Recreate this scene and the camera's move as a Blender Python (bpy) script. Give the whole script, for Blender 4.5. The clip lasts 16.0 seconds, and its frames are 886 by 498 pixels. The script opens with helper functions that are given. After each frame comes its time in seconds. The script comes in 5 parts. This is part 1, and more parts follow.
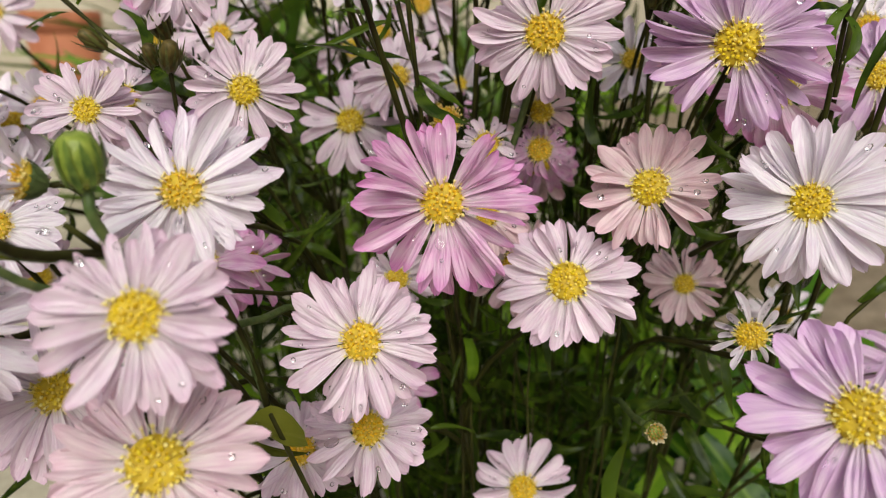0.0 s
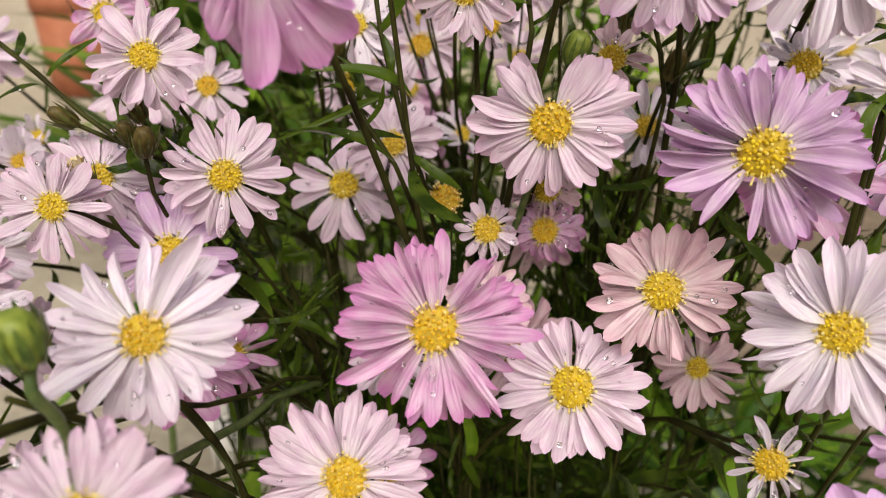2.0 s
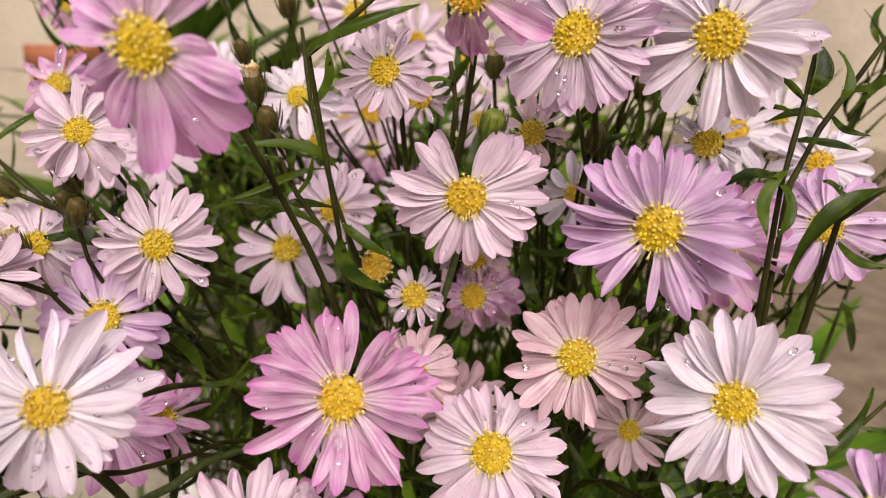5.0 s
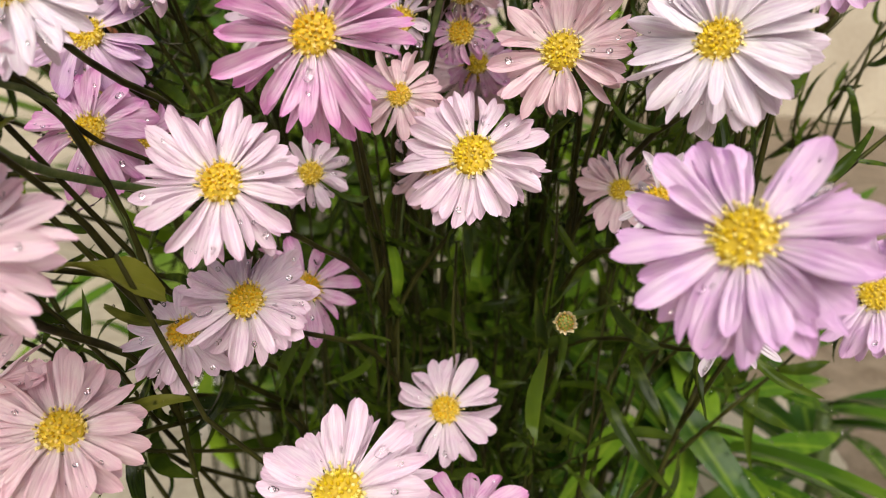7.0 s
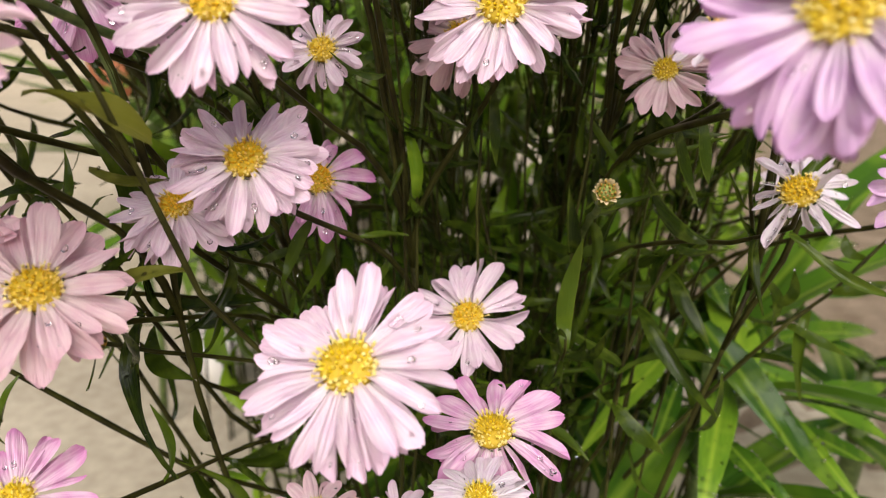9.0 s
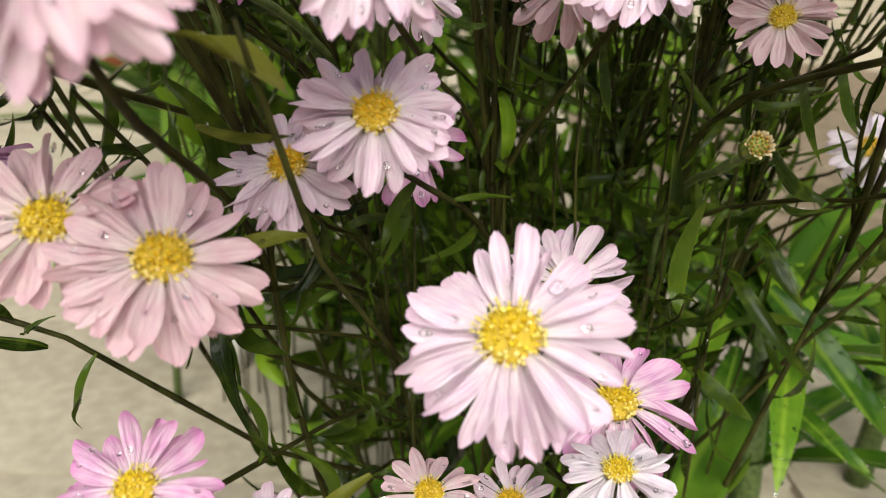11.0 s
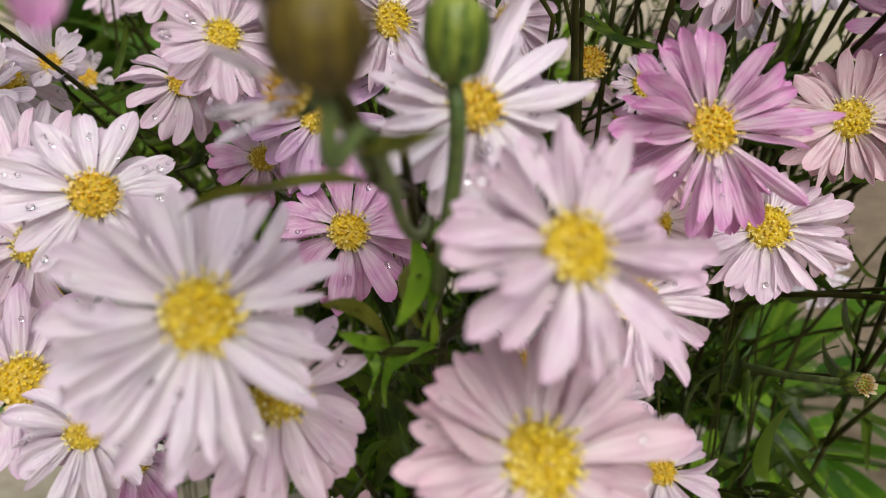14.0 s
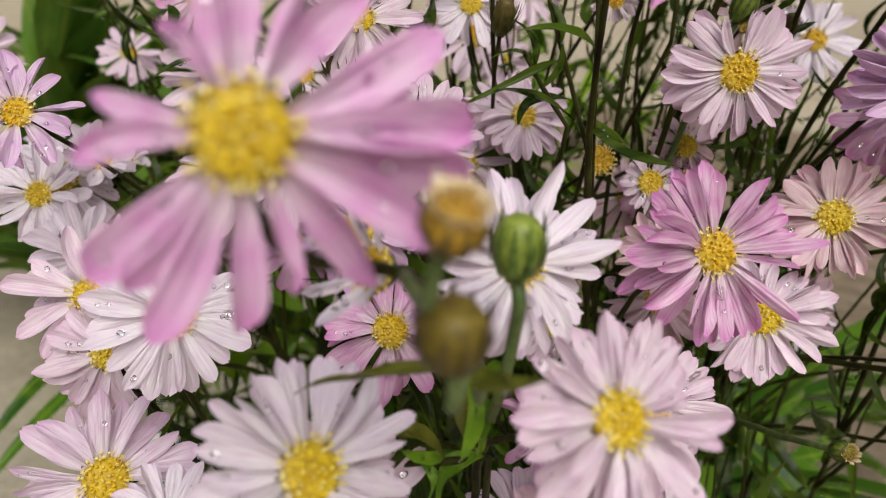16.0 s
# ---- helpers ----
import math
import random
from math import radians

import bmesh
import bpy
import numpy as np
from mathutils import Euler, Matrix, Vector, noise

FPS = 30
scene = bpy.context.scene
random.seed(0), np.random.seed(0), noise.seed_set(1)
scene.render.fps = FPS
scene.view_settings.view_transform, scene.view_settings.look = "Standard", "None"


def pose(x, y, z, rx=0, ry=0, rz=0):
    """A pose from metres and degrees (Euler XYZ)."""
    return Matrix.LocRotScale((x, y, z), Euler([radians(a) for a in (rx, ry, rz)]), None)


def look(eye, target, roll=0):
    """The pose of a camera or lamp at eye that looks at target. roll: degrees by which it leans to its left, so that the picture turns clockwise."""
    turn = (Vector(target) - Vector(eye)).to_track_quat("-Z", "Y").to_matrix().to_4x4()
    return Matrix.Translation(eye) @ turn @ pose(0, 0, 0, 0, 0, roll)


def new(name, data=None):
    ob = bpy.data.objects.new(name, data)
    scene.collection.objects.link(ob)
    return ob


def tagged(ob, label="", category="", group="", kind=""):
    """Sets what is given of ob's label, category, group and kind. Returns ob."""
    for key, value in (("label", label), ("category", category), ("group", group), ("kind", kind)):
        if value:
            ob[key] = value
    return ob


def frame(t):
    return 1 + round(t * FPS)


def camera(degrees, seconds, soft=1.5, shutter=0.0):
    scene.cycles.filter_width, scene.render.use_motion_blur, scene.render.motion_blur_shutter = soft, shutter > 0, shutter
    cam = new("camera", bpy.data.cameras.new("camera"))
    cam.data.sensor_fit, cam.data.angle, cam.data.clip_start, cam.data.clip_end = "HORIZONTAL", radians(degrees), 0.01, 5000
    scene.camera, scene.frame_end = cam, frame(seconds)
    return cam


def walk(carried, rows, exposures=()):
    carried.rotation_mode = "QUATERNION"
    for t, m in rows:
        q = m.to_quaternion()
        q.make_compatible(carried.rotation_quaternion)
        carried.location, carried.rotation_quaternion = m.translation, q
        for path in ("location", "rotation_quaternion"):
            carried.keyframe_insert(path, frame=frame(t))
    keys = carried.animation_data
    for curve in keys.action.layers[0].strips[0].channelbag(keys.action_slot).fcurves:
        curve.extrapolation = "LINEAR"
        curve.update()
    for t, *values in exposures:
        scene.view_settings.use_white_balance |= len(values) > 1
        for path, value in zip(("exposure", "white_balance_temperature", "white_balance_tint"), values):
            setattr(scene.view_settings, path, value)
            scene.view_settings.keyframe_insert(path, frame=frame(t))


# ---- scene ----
cam = camera(63.9, 16.0, soft=1.0)
cam.data.dof.use_dof = True
cam.data.dof.focus_distance = 0.130
cam.data.dof.aperture_fstop = 21.0
# seconds, place in metres, turn in degrees
PATH = [
    (0.0, -0.0004, 0.0001, 0.3183, 72.51, -0.30, 0.07),
    (0.5, 0.0042, 0.0038, 0.3203, 72.07, 0.04, -0.09),
    (1.0, 0.0020, 0.0066, 0.3183, 71.61, -0.12, 0.20),
    (1.5, 0.0020, 0.0130, 0.3283, 71.04, -0.24, 0.65),
    (2.0, 0.0020, 0.0178, 0.3375, 70.81, -0.51, 0.92),
    (2.5, 0.0076, 0.0192, 0.3442, 70.89, -0.61, 0.66),
    (3.0, 0.0146, 0.0185, 0.3523, 72.05, -0.28, 1.28),
    (5.5, 0.0165, 0.0116, 0.3334, 74.78, -0.84, 0.33),
    (6.0, 0.0224, 0.0061, 0.3170, 74.68, -0.49, 1.11),
    (6.5, 0.0219, 0.0039, 0.3000, 74.04, -1.09, 1.63),
    (7.0, 0.0241, 0.0028, 0.2880, 73.99, -1.34, 2.10),
    (7.5, 0.0246, 0.0041, 0.2788, 73.64, -1.49, 2.77),
    (8.0, 0.0287, 0.0054, 0.2743, 73.61, -1.31, 3.24),
    (8.5, 0.0266, 0.0086, 0.2675, 73.42, -1.31, 3.81),
    (11.0, -0.0015, 0.0185, 0.2587, 70.56, -1.01, 1.98),
    (11.5, -0.0173, 0.0207, 0.2617, 72.48, -0.98, 0.32),
    (12.0, -0.0393, 0.0245, 0.2735, 72.79, -0.98, -3.41),
    (12.5, -0.0491, 0.0220, 0.2815, 73.31, -1.04, -5.41),
    (13.0, -0.0544, 0.0228, 0.2885, 74.07, -0.62, -8.04),
    (13.5, -0.0624, 0.0239, 0.2972, 73.68, -0.38, -10.12),
    (14.0, -0.0594, 0.0244, 0.3021, 73.37, 0.12, -11.48),
    (14.5, -0.0628, 0.0249, 0.3027, 73.45, -0.22, -12.13),
    (15.0, -0.0625, 0.0223, 0.3072, 73.57, 0.05, -12.04),
    (15.5, -0.0639, 0.0228, 0.3150, 73.46, -0.25, -12.56),
    (16.0, -0.0694, 0.0176, 0.3233, 73.71, 0.52, -12.72),
]

walk(cam, [(t, pose(x, y, z, rx, ry, rz)) for t, x, y, z, rx, ry, rz in PATH], [(0.0, -0.17, 6450, 3), (1.0, -0.17, 6480, 6), (2.5, -0.04, 6700, 14), (6.0, -0.05, 6750, 19), (7.0, 0.14, 6600, 10), (8.5, 0.26, 6580, 13), (11.0, 0.24, 6450, 4), (11.5, 0.23, 6300, -3), (12.0, 0.01, 6270, 9), (13.0, -0.16, 6250, 10), (15.0, -0.30, 6320, 5), (16.0, -0.28, 6380, 8)])

# ---- sky and light: a bright overcast day ----
world = bpy.data.worlds.new("sky")
scene.world = world
world.use_nodes = True
wn = world.node_tree.nodes
wl = world.node_tree.links
sky = wn.new("ShaderNodeTexSky")
sky.sky_type = "NISHITA"
sky.sun_disc = False
sky.sun_elevation = radians(44)
sky.sun_rotation = radians(176)
sky.air_density, sky.dust_density, sky.ozone_density = 1.0, 4.0, 0.5
wn["Background"].inputs["Strength"].default_value = 0.088
wl.new(sky.outputs["Color"], wn["Background"].inputs["Color"])
sun = new("sun", bpy.data.lights.new("sun", "SUN"))
sun.data.energy, sun.data.angle, sun.data.color = 3.85, radians(52), (1.0, 0.965, 0.93)
sun.matrix_world = look((0.07, -1.40, 1.36), (0, 0, 0))


# ---- materials ----
def material(name, rough=0.5, spec=0.5):
    m = bpy.data.materials.new(name)
    m.use_nodes = True
    n = m.node_tree.nodes
    b = n["Principled BSDF"]
    b.inputs["Roughness"].default_value = rough
    b.inputs["Specular IOR Level"].default_value = spec
    return m, n, m.node_tree.links, b


def ramp(n, l, fac, stops):
    r = n.new("ShaderNodeValToRGB")
    r.color_ramp.elements[0].position, r.color_ramp.elements[0].color = stops[0][0], (*stops[0][1], 1)
    r.color_ramp.elements[1].position, r.color_ramp.elements[1].color = stops[-1][0], (*stops[-1][1], 1)
    for p, c in stops[1:-1]:
        r.color_ramp.elements.new(p).color = (*c, 1)
    l.new(fac, r.inputs["Fac"])
    return r.outputs["Color"]


def mix(n, l, fac, a, b, how="MIX"):
    m = n.new("ShaderNodeMix")
    m.data_type, m.blend_type = "RGBA", how
    for slot, v in ((0, fac), (6, a), (7, b)):
        if hasattr(v, "is_linked"):
            l.new(v, m.inputs[slot])
        else:
            m.inputs[slot].default_value = v if slot == 0 else (*v, 1)
    return m.outputs[2]


def noise_tex(n, l, coord, scale, detail=4.0, stretch=None):
    t = n.new("ShaderNodeTexNoise")
    t.inputs["Scale"].default_value, t.inputs["Detail"].default_value = scale, detail
    if stretch:
        mp = n.new("ShaderNodeMapping")
        mp.inputs["Scale"].default_value = stretch
        l.new(coord, mp.inputs["Vector"])
        coord = mp.outputs["Vector"]
    l.new(coord, t.inputs["Vector"])
    return t.outputs["Fac"]


def bump(n, l, b, height, strength, distance):
    k = n.new("ShaderNodeBump")
    k.inputs["Strength"].default_value, k.inputs["Distance"].default_value = strength, distance
    l.new(height, k.inputs["Height"])
    l.new(k.outputs["Normal"], b.inputs["Normal"])


def thin(n, l, b, colour, amount):
    """Lets light through a thin petal or leaf."""
    t = n.new("ShaderNodeBsdfTranslucent")
    s = n.new("ShaderNodeMixShader")
    s.inputs["Fac"].default_value = amount
    l.new(colour, t.inputs["Color"])
    l.new(b.outputs["BSDF"], s.inputs[1])
    l.new(t.outputs["BSDF"], s.inputs[2])
    l.new(s.outputs["Shader"], n["Material Output"].inputs["Surface"])


def petal_material(name, root, middle, tip, vein):
    m, n, l, b = material(name, 0.28, 0.40)
    tc, info = n.new("ShaderNodeTexCoord"), n.new("ShaderNodeObjectInfo")
    sep = n.new("ShaderNodeSeparateXYZ")
    l.new(tc.outputs["Object"], sep.inputs["Vector"])
    along = ramp(n, l, sep.outputs["X"], [(0.02, (0.80, 0.74, 0.42)), (0.17, root), (0.50, middle), (0.74, middle), (1.0, tip)])
    fine = noise_tex(n, l, tc.outputs["Object"], 10.0, 2.0, (0.22, 5.5, 0.5))
    c = mix(n, l, ramp(n, l, fine, [(0.42, (0, 0, 0)), (0.68, (0.66, 0.66, 0.66))]), along, vein)
    patch = noise_tex(n, l, tc.outputs["Object"], 2.2, 3.0)
    c = mix(n, l, ramp(n, l, patch, [(0.48, (0, 0, 0)), (0.8, (0.5, 0.5, 0.5))]), c, root)
    flush = noise_tex(n, l, tc.outputs["Object"], 1.3, 2.0, (1.0, 2.6, 1.0))
    c = mix(n, l, ramp(n, l, flush, [(0.50, (0, 0, 0)), (0.72, (0.45, 0.45, 0.45))]), c, tip)
    across = n.new("ShaderNodeMath")
    across.operation = "ABSOLUTE"
    l.new(sep.outputs["Y"], across.inputs[0])
    keel = ramp(n, l, across.outputs["Value"], [(0.0, (0.16, 0.16, 0.16)), (0.022, (0, 0, 0))])
    c = mix(n, l, keel, c, vein)
    shade = ramp(n, l, info.outputs["Random"], [(0.0, (0.95, 0.93, 0.95)), (1.0, (1.0, 1.0, 1.0))])
    c = mix(n, l, 1.0, c, shade, "MULTIPLY")
    l.new(c, b.inputs["Base Color"])
    bump(n, l, b, fine, 0.75, 0.0004)
    thin(n, l, b, c, 0.32)
    return m


PETAL = {
    "white": petal_material("petal_white", (0.88, 0.85, 0.83), (0.88, 0.82, 0.87), (0.85, 0.73, 0.83), (0.70, 0.52, 0.67)),
    "pale": petal_material("petal_pale", (0.85, 0.79, 0.78), (0.84, 0.70, 0.785), (0.81, 0.61, 0.73), (0.66, 0.43, 0.58)),
    "pink": petal_material("petal_pink", (0.82, 0.72, 0.68), (0.80, 0.59, 0.62), (0.77, 0.52, 0.57), (0.64, 0.38, 0.48)),
    # Pinker than pale, and deepened to paint in shade from flowers above.
    "dusky": petal_material("petal_pink_shaded", (0.84, 0.76, 0.73), (0.82, 0.645, 0.69), (0.79, 0.56, 0.64), (0.65, 0.40, 0.53)),
    "lilac": petal_material("petal_lilac", (0.81, 0.72, 0.75), (0.77, 0.54, 0.75), (0.71, 0.44, 0.71), (0.59, 0.32, 0.60)),
    "mauve": petal_material("petal_mauve", (0.83, 0.73, 0.75), (0.80, 0.50, 0.69), (0.72, 0.30, 0.59), (0.58, 0.19, 0.47)),
    "rose": petal_material("petal_rose", (0.84, 0.73, 0.78), (0.80, 0.46, 0.72), (0.75, 0.34, 0.66), (0.60, 0.22, 0.52)),
    "blush": petal_material("petal_blush", (0.82, 0.77, 0.76), (0.80, 0.67, 0.76), (0.74, 0.52, 0.70), (0.62, 0.37, 0.58)),
}


def leaf_material(name, dark, light, edge, rough=0.34, spec=0.22):
    m, n, l, b = material(name, rough, spec)
    tc, info = n.new("ShaderNodeTexCoord"), n.new("ShaderNodeObjectInfo")
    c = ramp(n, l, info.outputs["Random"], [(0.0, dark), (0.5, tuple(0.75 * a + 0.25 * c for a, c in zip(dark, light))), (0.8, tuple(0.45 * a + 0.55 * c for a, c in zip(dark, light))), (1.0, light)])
    spots = noise_tex(n, l, tc.outputs["Object"], 4.0, 5.0)
    c = mix(n, l, ramp(n, l, spots, [(0.5, (0, 0, 0)), (0.78, (0.6, 0.6, 0.6))]), c, edge)
    vein = noise_tex(n, l, tc.outputs["Object"], 10.0, 2.0, (0.25, 9.0, 1.0))
    c = mix(n, l, ramp(n, l, vein, [(0.40, (0, 0, 0)), (0.75, (0.3, 0.3, 0.3))]), c, light)
    sep, across = n.new("ShaderNodeSeparateXYZ"), n.new("ShaderNodeMath")
    across.operation = "ABSOLUTE"
    l.new(tc.outputs["Object"], sep.inputs["Vector"])
    l.new(sep.outputs["Y"], across.inputs[0])
    rib = ramp(n, l, across.outputs["Value"], [(0.0, (0.55, 0.55, 0.55)), (0.012, (0, 0, 0))])
    c = mix(n, l, rib, c, edge)
    l.new(c, b.inputs["Base Color"])
    bump(n, l, b, vein, 0.5, 0.0002)
    thin(n, l, b, c, 0.14)
    return m


# The near-black end puts shade inside the clump into the leaf colour.
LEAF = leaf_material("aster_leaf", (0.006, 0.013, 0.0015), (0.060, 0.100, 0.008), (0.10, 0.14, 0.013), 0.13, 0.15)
OLIVE = leaf_material("olive_leaf", (0.055, 0.062, 0.008), (0.15, 0.16, 0.018), (0.17, 0.17, 0.03), 0.3, 0.10)
# Fresh green, lightened so that it also stands in for lit and backlit leaves.
FRESH_LIT = leaf_material("fresh_lit_leaf", (0.065, 0.150, 0.010), (0.21, 0.35, 0.02), (0.26, 0.38, 0.03), 0.22, 0.14)
STRAP = leaf_material("strap_leaf", (0.018, 0.058, 0.005), (0.075, 0.165, 0.012), (0.20, 0.31, 0.025), 0.14, 0.15)
FAR_LEAF = leaf_material("far_leaf", (0.045, 0.110, 0.014), (0.15, 0.24, 0.025), (0.22, 0.26, 0.04), 0.4)


def mottled(name, a, b_, scale, rough=0.6, relief=0.3, distance=0.001, fine=0.0, spec=0.3):
    m, n, l, b = material(name, rough, spec)
    tc = n.new("ShaderNodeTexCoord")
    big = noise_tex(n, l, tc.outputs["Object"], scale, 6.0)
    c = ramp(n, l, big, [(0.32, a), (0.68, b_)])
    h = big
    if fine:
        grit = noise_tex(n, l, tc.outputs["Object"], fine, 3.0)
        c = mix(n, l, 0.55, c, ramp(n, l, grit, [(0.3, (0.55, 0.52, 0.48)), (0.7, (1.0, 1.0, 1.0))]), "MULTIPLY")
        h = grit
    l.new(c, b.inputs["Base Color"])
    bump(n, l, b, h, relief, distance)
    return m


STEM = mottled("green_stem", (0.016, 0.013, 0.005), (0.050, 0.053, 0.012), 150.0, 0.4, spec=0.06)
CUP = mottled("green_bract", (0.05, 0.085, 0.022), (0.13, 0.17, 0.05), 420.0, 0.45)
BUD = mottled("bud_green", (0.12, 0.17, 0.02), (0.26, 0.31, 0.05), 2.0, 0.4)
BUD_BRACT = mottled("bud_bract", (0.035, 0.07, 0.012), (0.13, 0.19, 0.03), 2.4, 0.4)
OLD_BUD = mottled("bud_brown", (0.08, 0.058, 0.008), (0.20, 0.145, 0.018), 2.0, 0.5)
FADED = mottled("faded_yellow", (0.28, 0.15, 0.016), (0.52, 0.31, 0.03), 2.0, 0.5)
OLD_BRACT = mottled("bract_brown", (0.04, 0.030, 0.007), (0.12, 0.085, 0.018), 2.0, 0.5)
DRY = mottled("dry_floret", (0.24, 0.12, 0.02), (0.52, 0.33, 0.07), 1.6, 0.7)
STRAW = mottled("straw_petal", (0.52, 0.40, 0.20), (0.76, 0.66, 0.44), 1.4, 0.6)
CONCRETE = mottled("pale_concrete", (0.38, 0.335, 0.25), (0.50, 0.445, 0.335), 6.0, 0.7, 0.4, 0.002, 90.0)
JOINT = mottled("dark_joint", (0.40, 0.35, 0.26), (0.54, 0.48, 0.37), 20.0, 0.85, 0.4, 0.002, 120.0)
PLASTER = mottled("beige_plaster", (0.39, 0.34, 0.26), (0.51, 0.46, 0.36), 3.0, 0.8, 0.4, 0.002, 60.0)
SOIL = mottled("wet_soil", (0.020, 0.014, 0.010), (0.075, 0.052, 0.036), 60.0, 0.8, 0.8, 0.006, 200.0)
EARTH = mottled("sandy_earth", (0.17, 0.125, 0.08), (0.29, 0.23, 0.16), 30.0, 0.8, 0.8, 0.004, 260.0)
CLAY = mottled("terracotta", (0.34, 0.11, 0.055), (0.46, 0.18, 0.09), 14.0, 0.7, 0.3, 0.001, 150.0)
GLAZE = mottled("white_glaze", (0.66, 0.64, 0.58), (0.80, 0.78, 0.73), 18.0, 0.3)


def floret_material():
    m, n, l, b = material("yellow_floret", 0.5, 0.3)
    g, info = n.new("ShaderNodeNewGeometry"), n.new("ShaderNodeObjectInfo")
    c = ramp(n, l, g.outputs["Random Per Island"], [(0.0, (0.60, 0.40, 0.008)), (0.35, (0.76, 0.58, 0.015)), (0.7, (0.83, 0.68, 0.05)), (1.0, (0.87, 0.79, 0.36))])
    warm = ramp(n, l, info.outputs["Random"], [(0.0, (1.0, 0.66, 0.55)), (0.6, (1.0, 0.95, 0.9)), (1.0, (0.98, 1.0, 1.0))])
    c = mix(n, l, 1.0, c, warm, "MULTIPLY")
    tc, far = n.new("ShaderNodeTexCoord"), n.new("ShaderNodeVectorMath")
    far.operation = "LENGTH"
    l.new(tc.outputs["Object"], far.inputs[0])
    core = ramp(n, l, far.outputs["Value"], [(0.30, (0.5, 0.5, 0.5)), (0.70, (0, 0, 0))])
    c = mix(n, l, core, c, (0.74, 0.48, 0.010))
    rim = ramp(n, l, far.outputs["Value"], [(0.78, (0, 0, 0)), (1.1, (0.75, 0.75, 0.75))])
    c = mix(n, l, rim, c, (0.84, 0.74, 0.32))
    l.new(c, b.inputs["Base Color"])
    thin(n, l, b, c, 0.2)
    return m


FLORET = floret_material()
DOME = mottled("disc_ground", (0.34, 0.225, 0.012), (0.54, 0.38, 0.022), 3.0, 0.6)


def water_material():
    m, n, l, b = material("rain_water", 0.02, 0.5)
    b.inputs["Transmission Weight"].default_value = 1.0
    b.inputs["IOR"].default_value = 1.33
    b.inputs["Base Color"].default_value = (1, 1, 1, 1)
    return m


WATER = water_material()


# ---- mesh helpers ----
def mesh_of(name, bm, mat, smooth=True):
    me = bpy.data.meshes.new(name)
    bm.normal_update()
    bm.to_mesh(me)
    bm.free()
    me.materials.append(mat)
    if smooth:
        me.polygons.foreach_set("use_smooth", [True] * len(me.polygons))
    return me


def put(name, me, parent, m, label=""):
    """A part on shared mesh data, at the world pose m."""
    ob = new(name, me)
    ob.parent = parent
    ob.matrix_basis = Matrix.Translation(-parent.location) @ m
    return tagged(ob, label)


def sub(name, me, parent, label=""):
    """A joined mass of tiny pieces that lies on a part, in that part's own frame."""
    ob = new(name, me)
    ob.parent = parent
    return tagged(ob, label, kind="stuff")


def part(name, bm, mat, parent, label=""):
    return put(name, mesh_of(name, bm, mat), parent, Matrix.Identity(4), label)


def sheet(bm, cols, rows, place):
    """A grid of quads; place(u, v) with u in 0..1 along and v in -1..1 across."""
    vs = [[bm.verts.new(place(i / rows, 2 * j / cols - 1)) for j in range(cols + 1)] for i in range(rows + 1)]
    for i in range(rows):
        for j in range(cols):
            bm.faces.new((vs[i][j], vs[i][j + 1], vs[i + 1][j + 1], vs[i + 1][j]))


def tube(bm, points, radii, sides=6):
    rings = []
    side = Vector((1, 0.02, 0.01))
    for i, p in enumerate(points):
        d = (points[min(i + 1, len(points) - 1)] - points[max(i - 1, 0)]).normalized()
        side = (side - d * side.dot(d)).normalized()
        other = d.cross(side)
        rings.append([bm.verts.new(p + radii[i] * (math.cos(2 * math.pi * k / sides) * side + math.sin(2 * math.pi * k / sides) * other)) for k in range(sides)])
    for a, b in zip(rings, rings[1:]):
        for k in range(sides):
            bm.faces.new((a[k], a[(k + 1) % sides], b[(k + 1) % sides], b[k]))
    bm.faces.new(rings[0][::-1])
    bm.faces.new(rings[-1])


def knobbly(thick, grow, count, seed):
    """Radii down a stem, with slight swellings where leaves have sat."""
    r = random.Random(seed)
    return [thick * (1 + grow * i / count) * r.uniform(0.84, 1.22) for i in range(count)]


def lathe(bm, profile, sides=32, centre=(0, 0, 0)):
    c = Vector(centre)
    rings = [[bm.verts.new(c + Vector((r * math.cos(2 * math.pi * k / sides), r * math.sin(2 * math.pi * k / sides), z))) for k in range(sides)] for r, z in profile]
    for a, b in zip(rings, rings[1:]):
        for k in range(sides):
            bm.faces.new((a[k], a[(k + 1) % sides], b[(k + 1) % sides], b[k]))
    bm.faces.new(rings[0][::-1])
    bm.faces.new(rings[-1])


def bezier(a, b, c, d, count):
    out = []
    for i in range(count + 1):
        t = i / count
        out.append(a * (1 - t) ** 3 + b * 3 * t * (1 - t) ** 2 + c * 3 * t * t * (1 - t) + d * t ** 3)
    return out


def frame_of(x_axis, up):
    x = x_axis.normalized()
    z = (up - x * up.dot(x)).normalized()
    y = z.cross(x)
    return Matrix((x, y, z)).transposed().to_4x4()


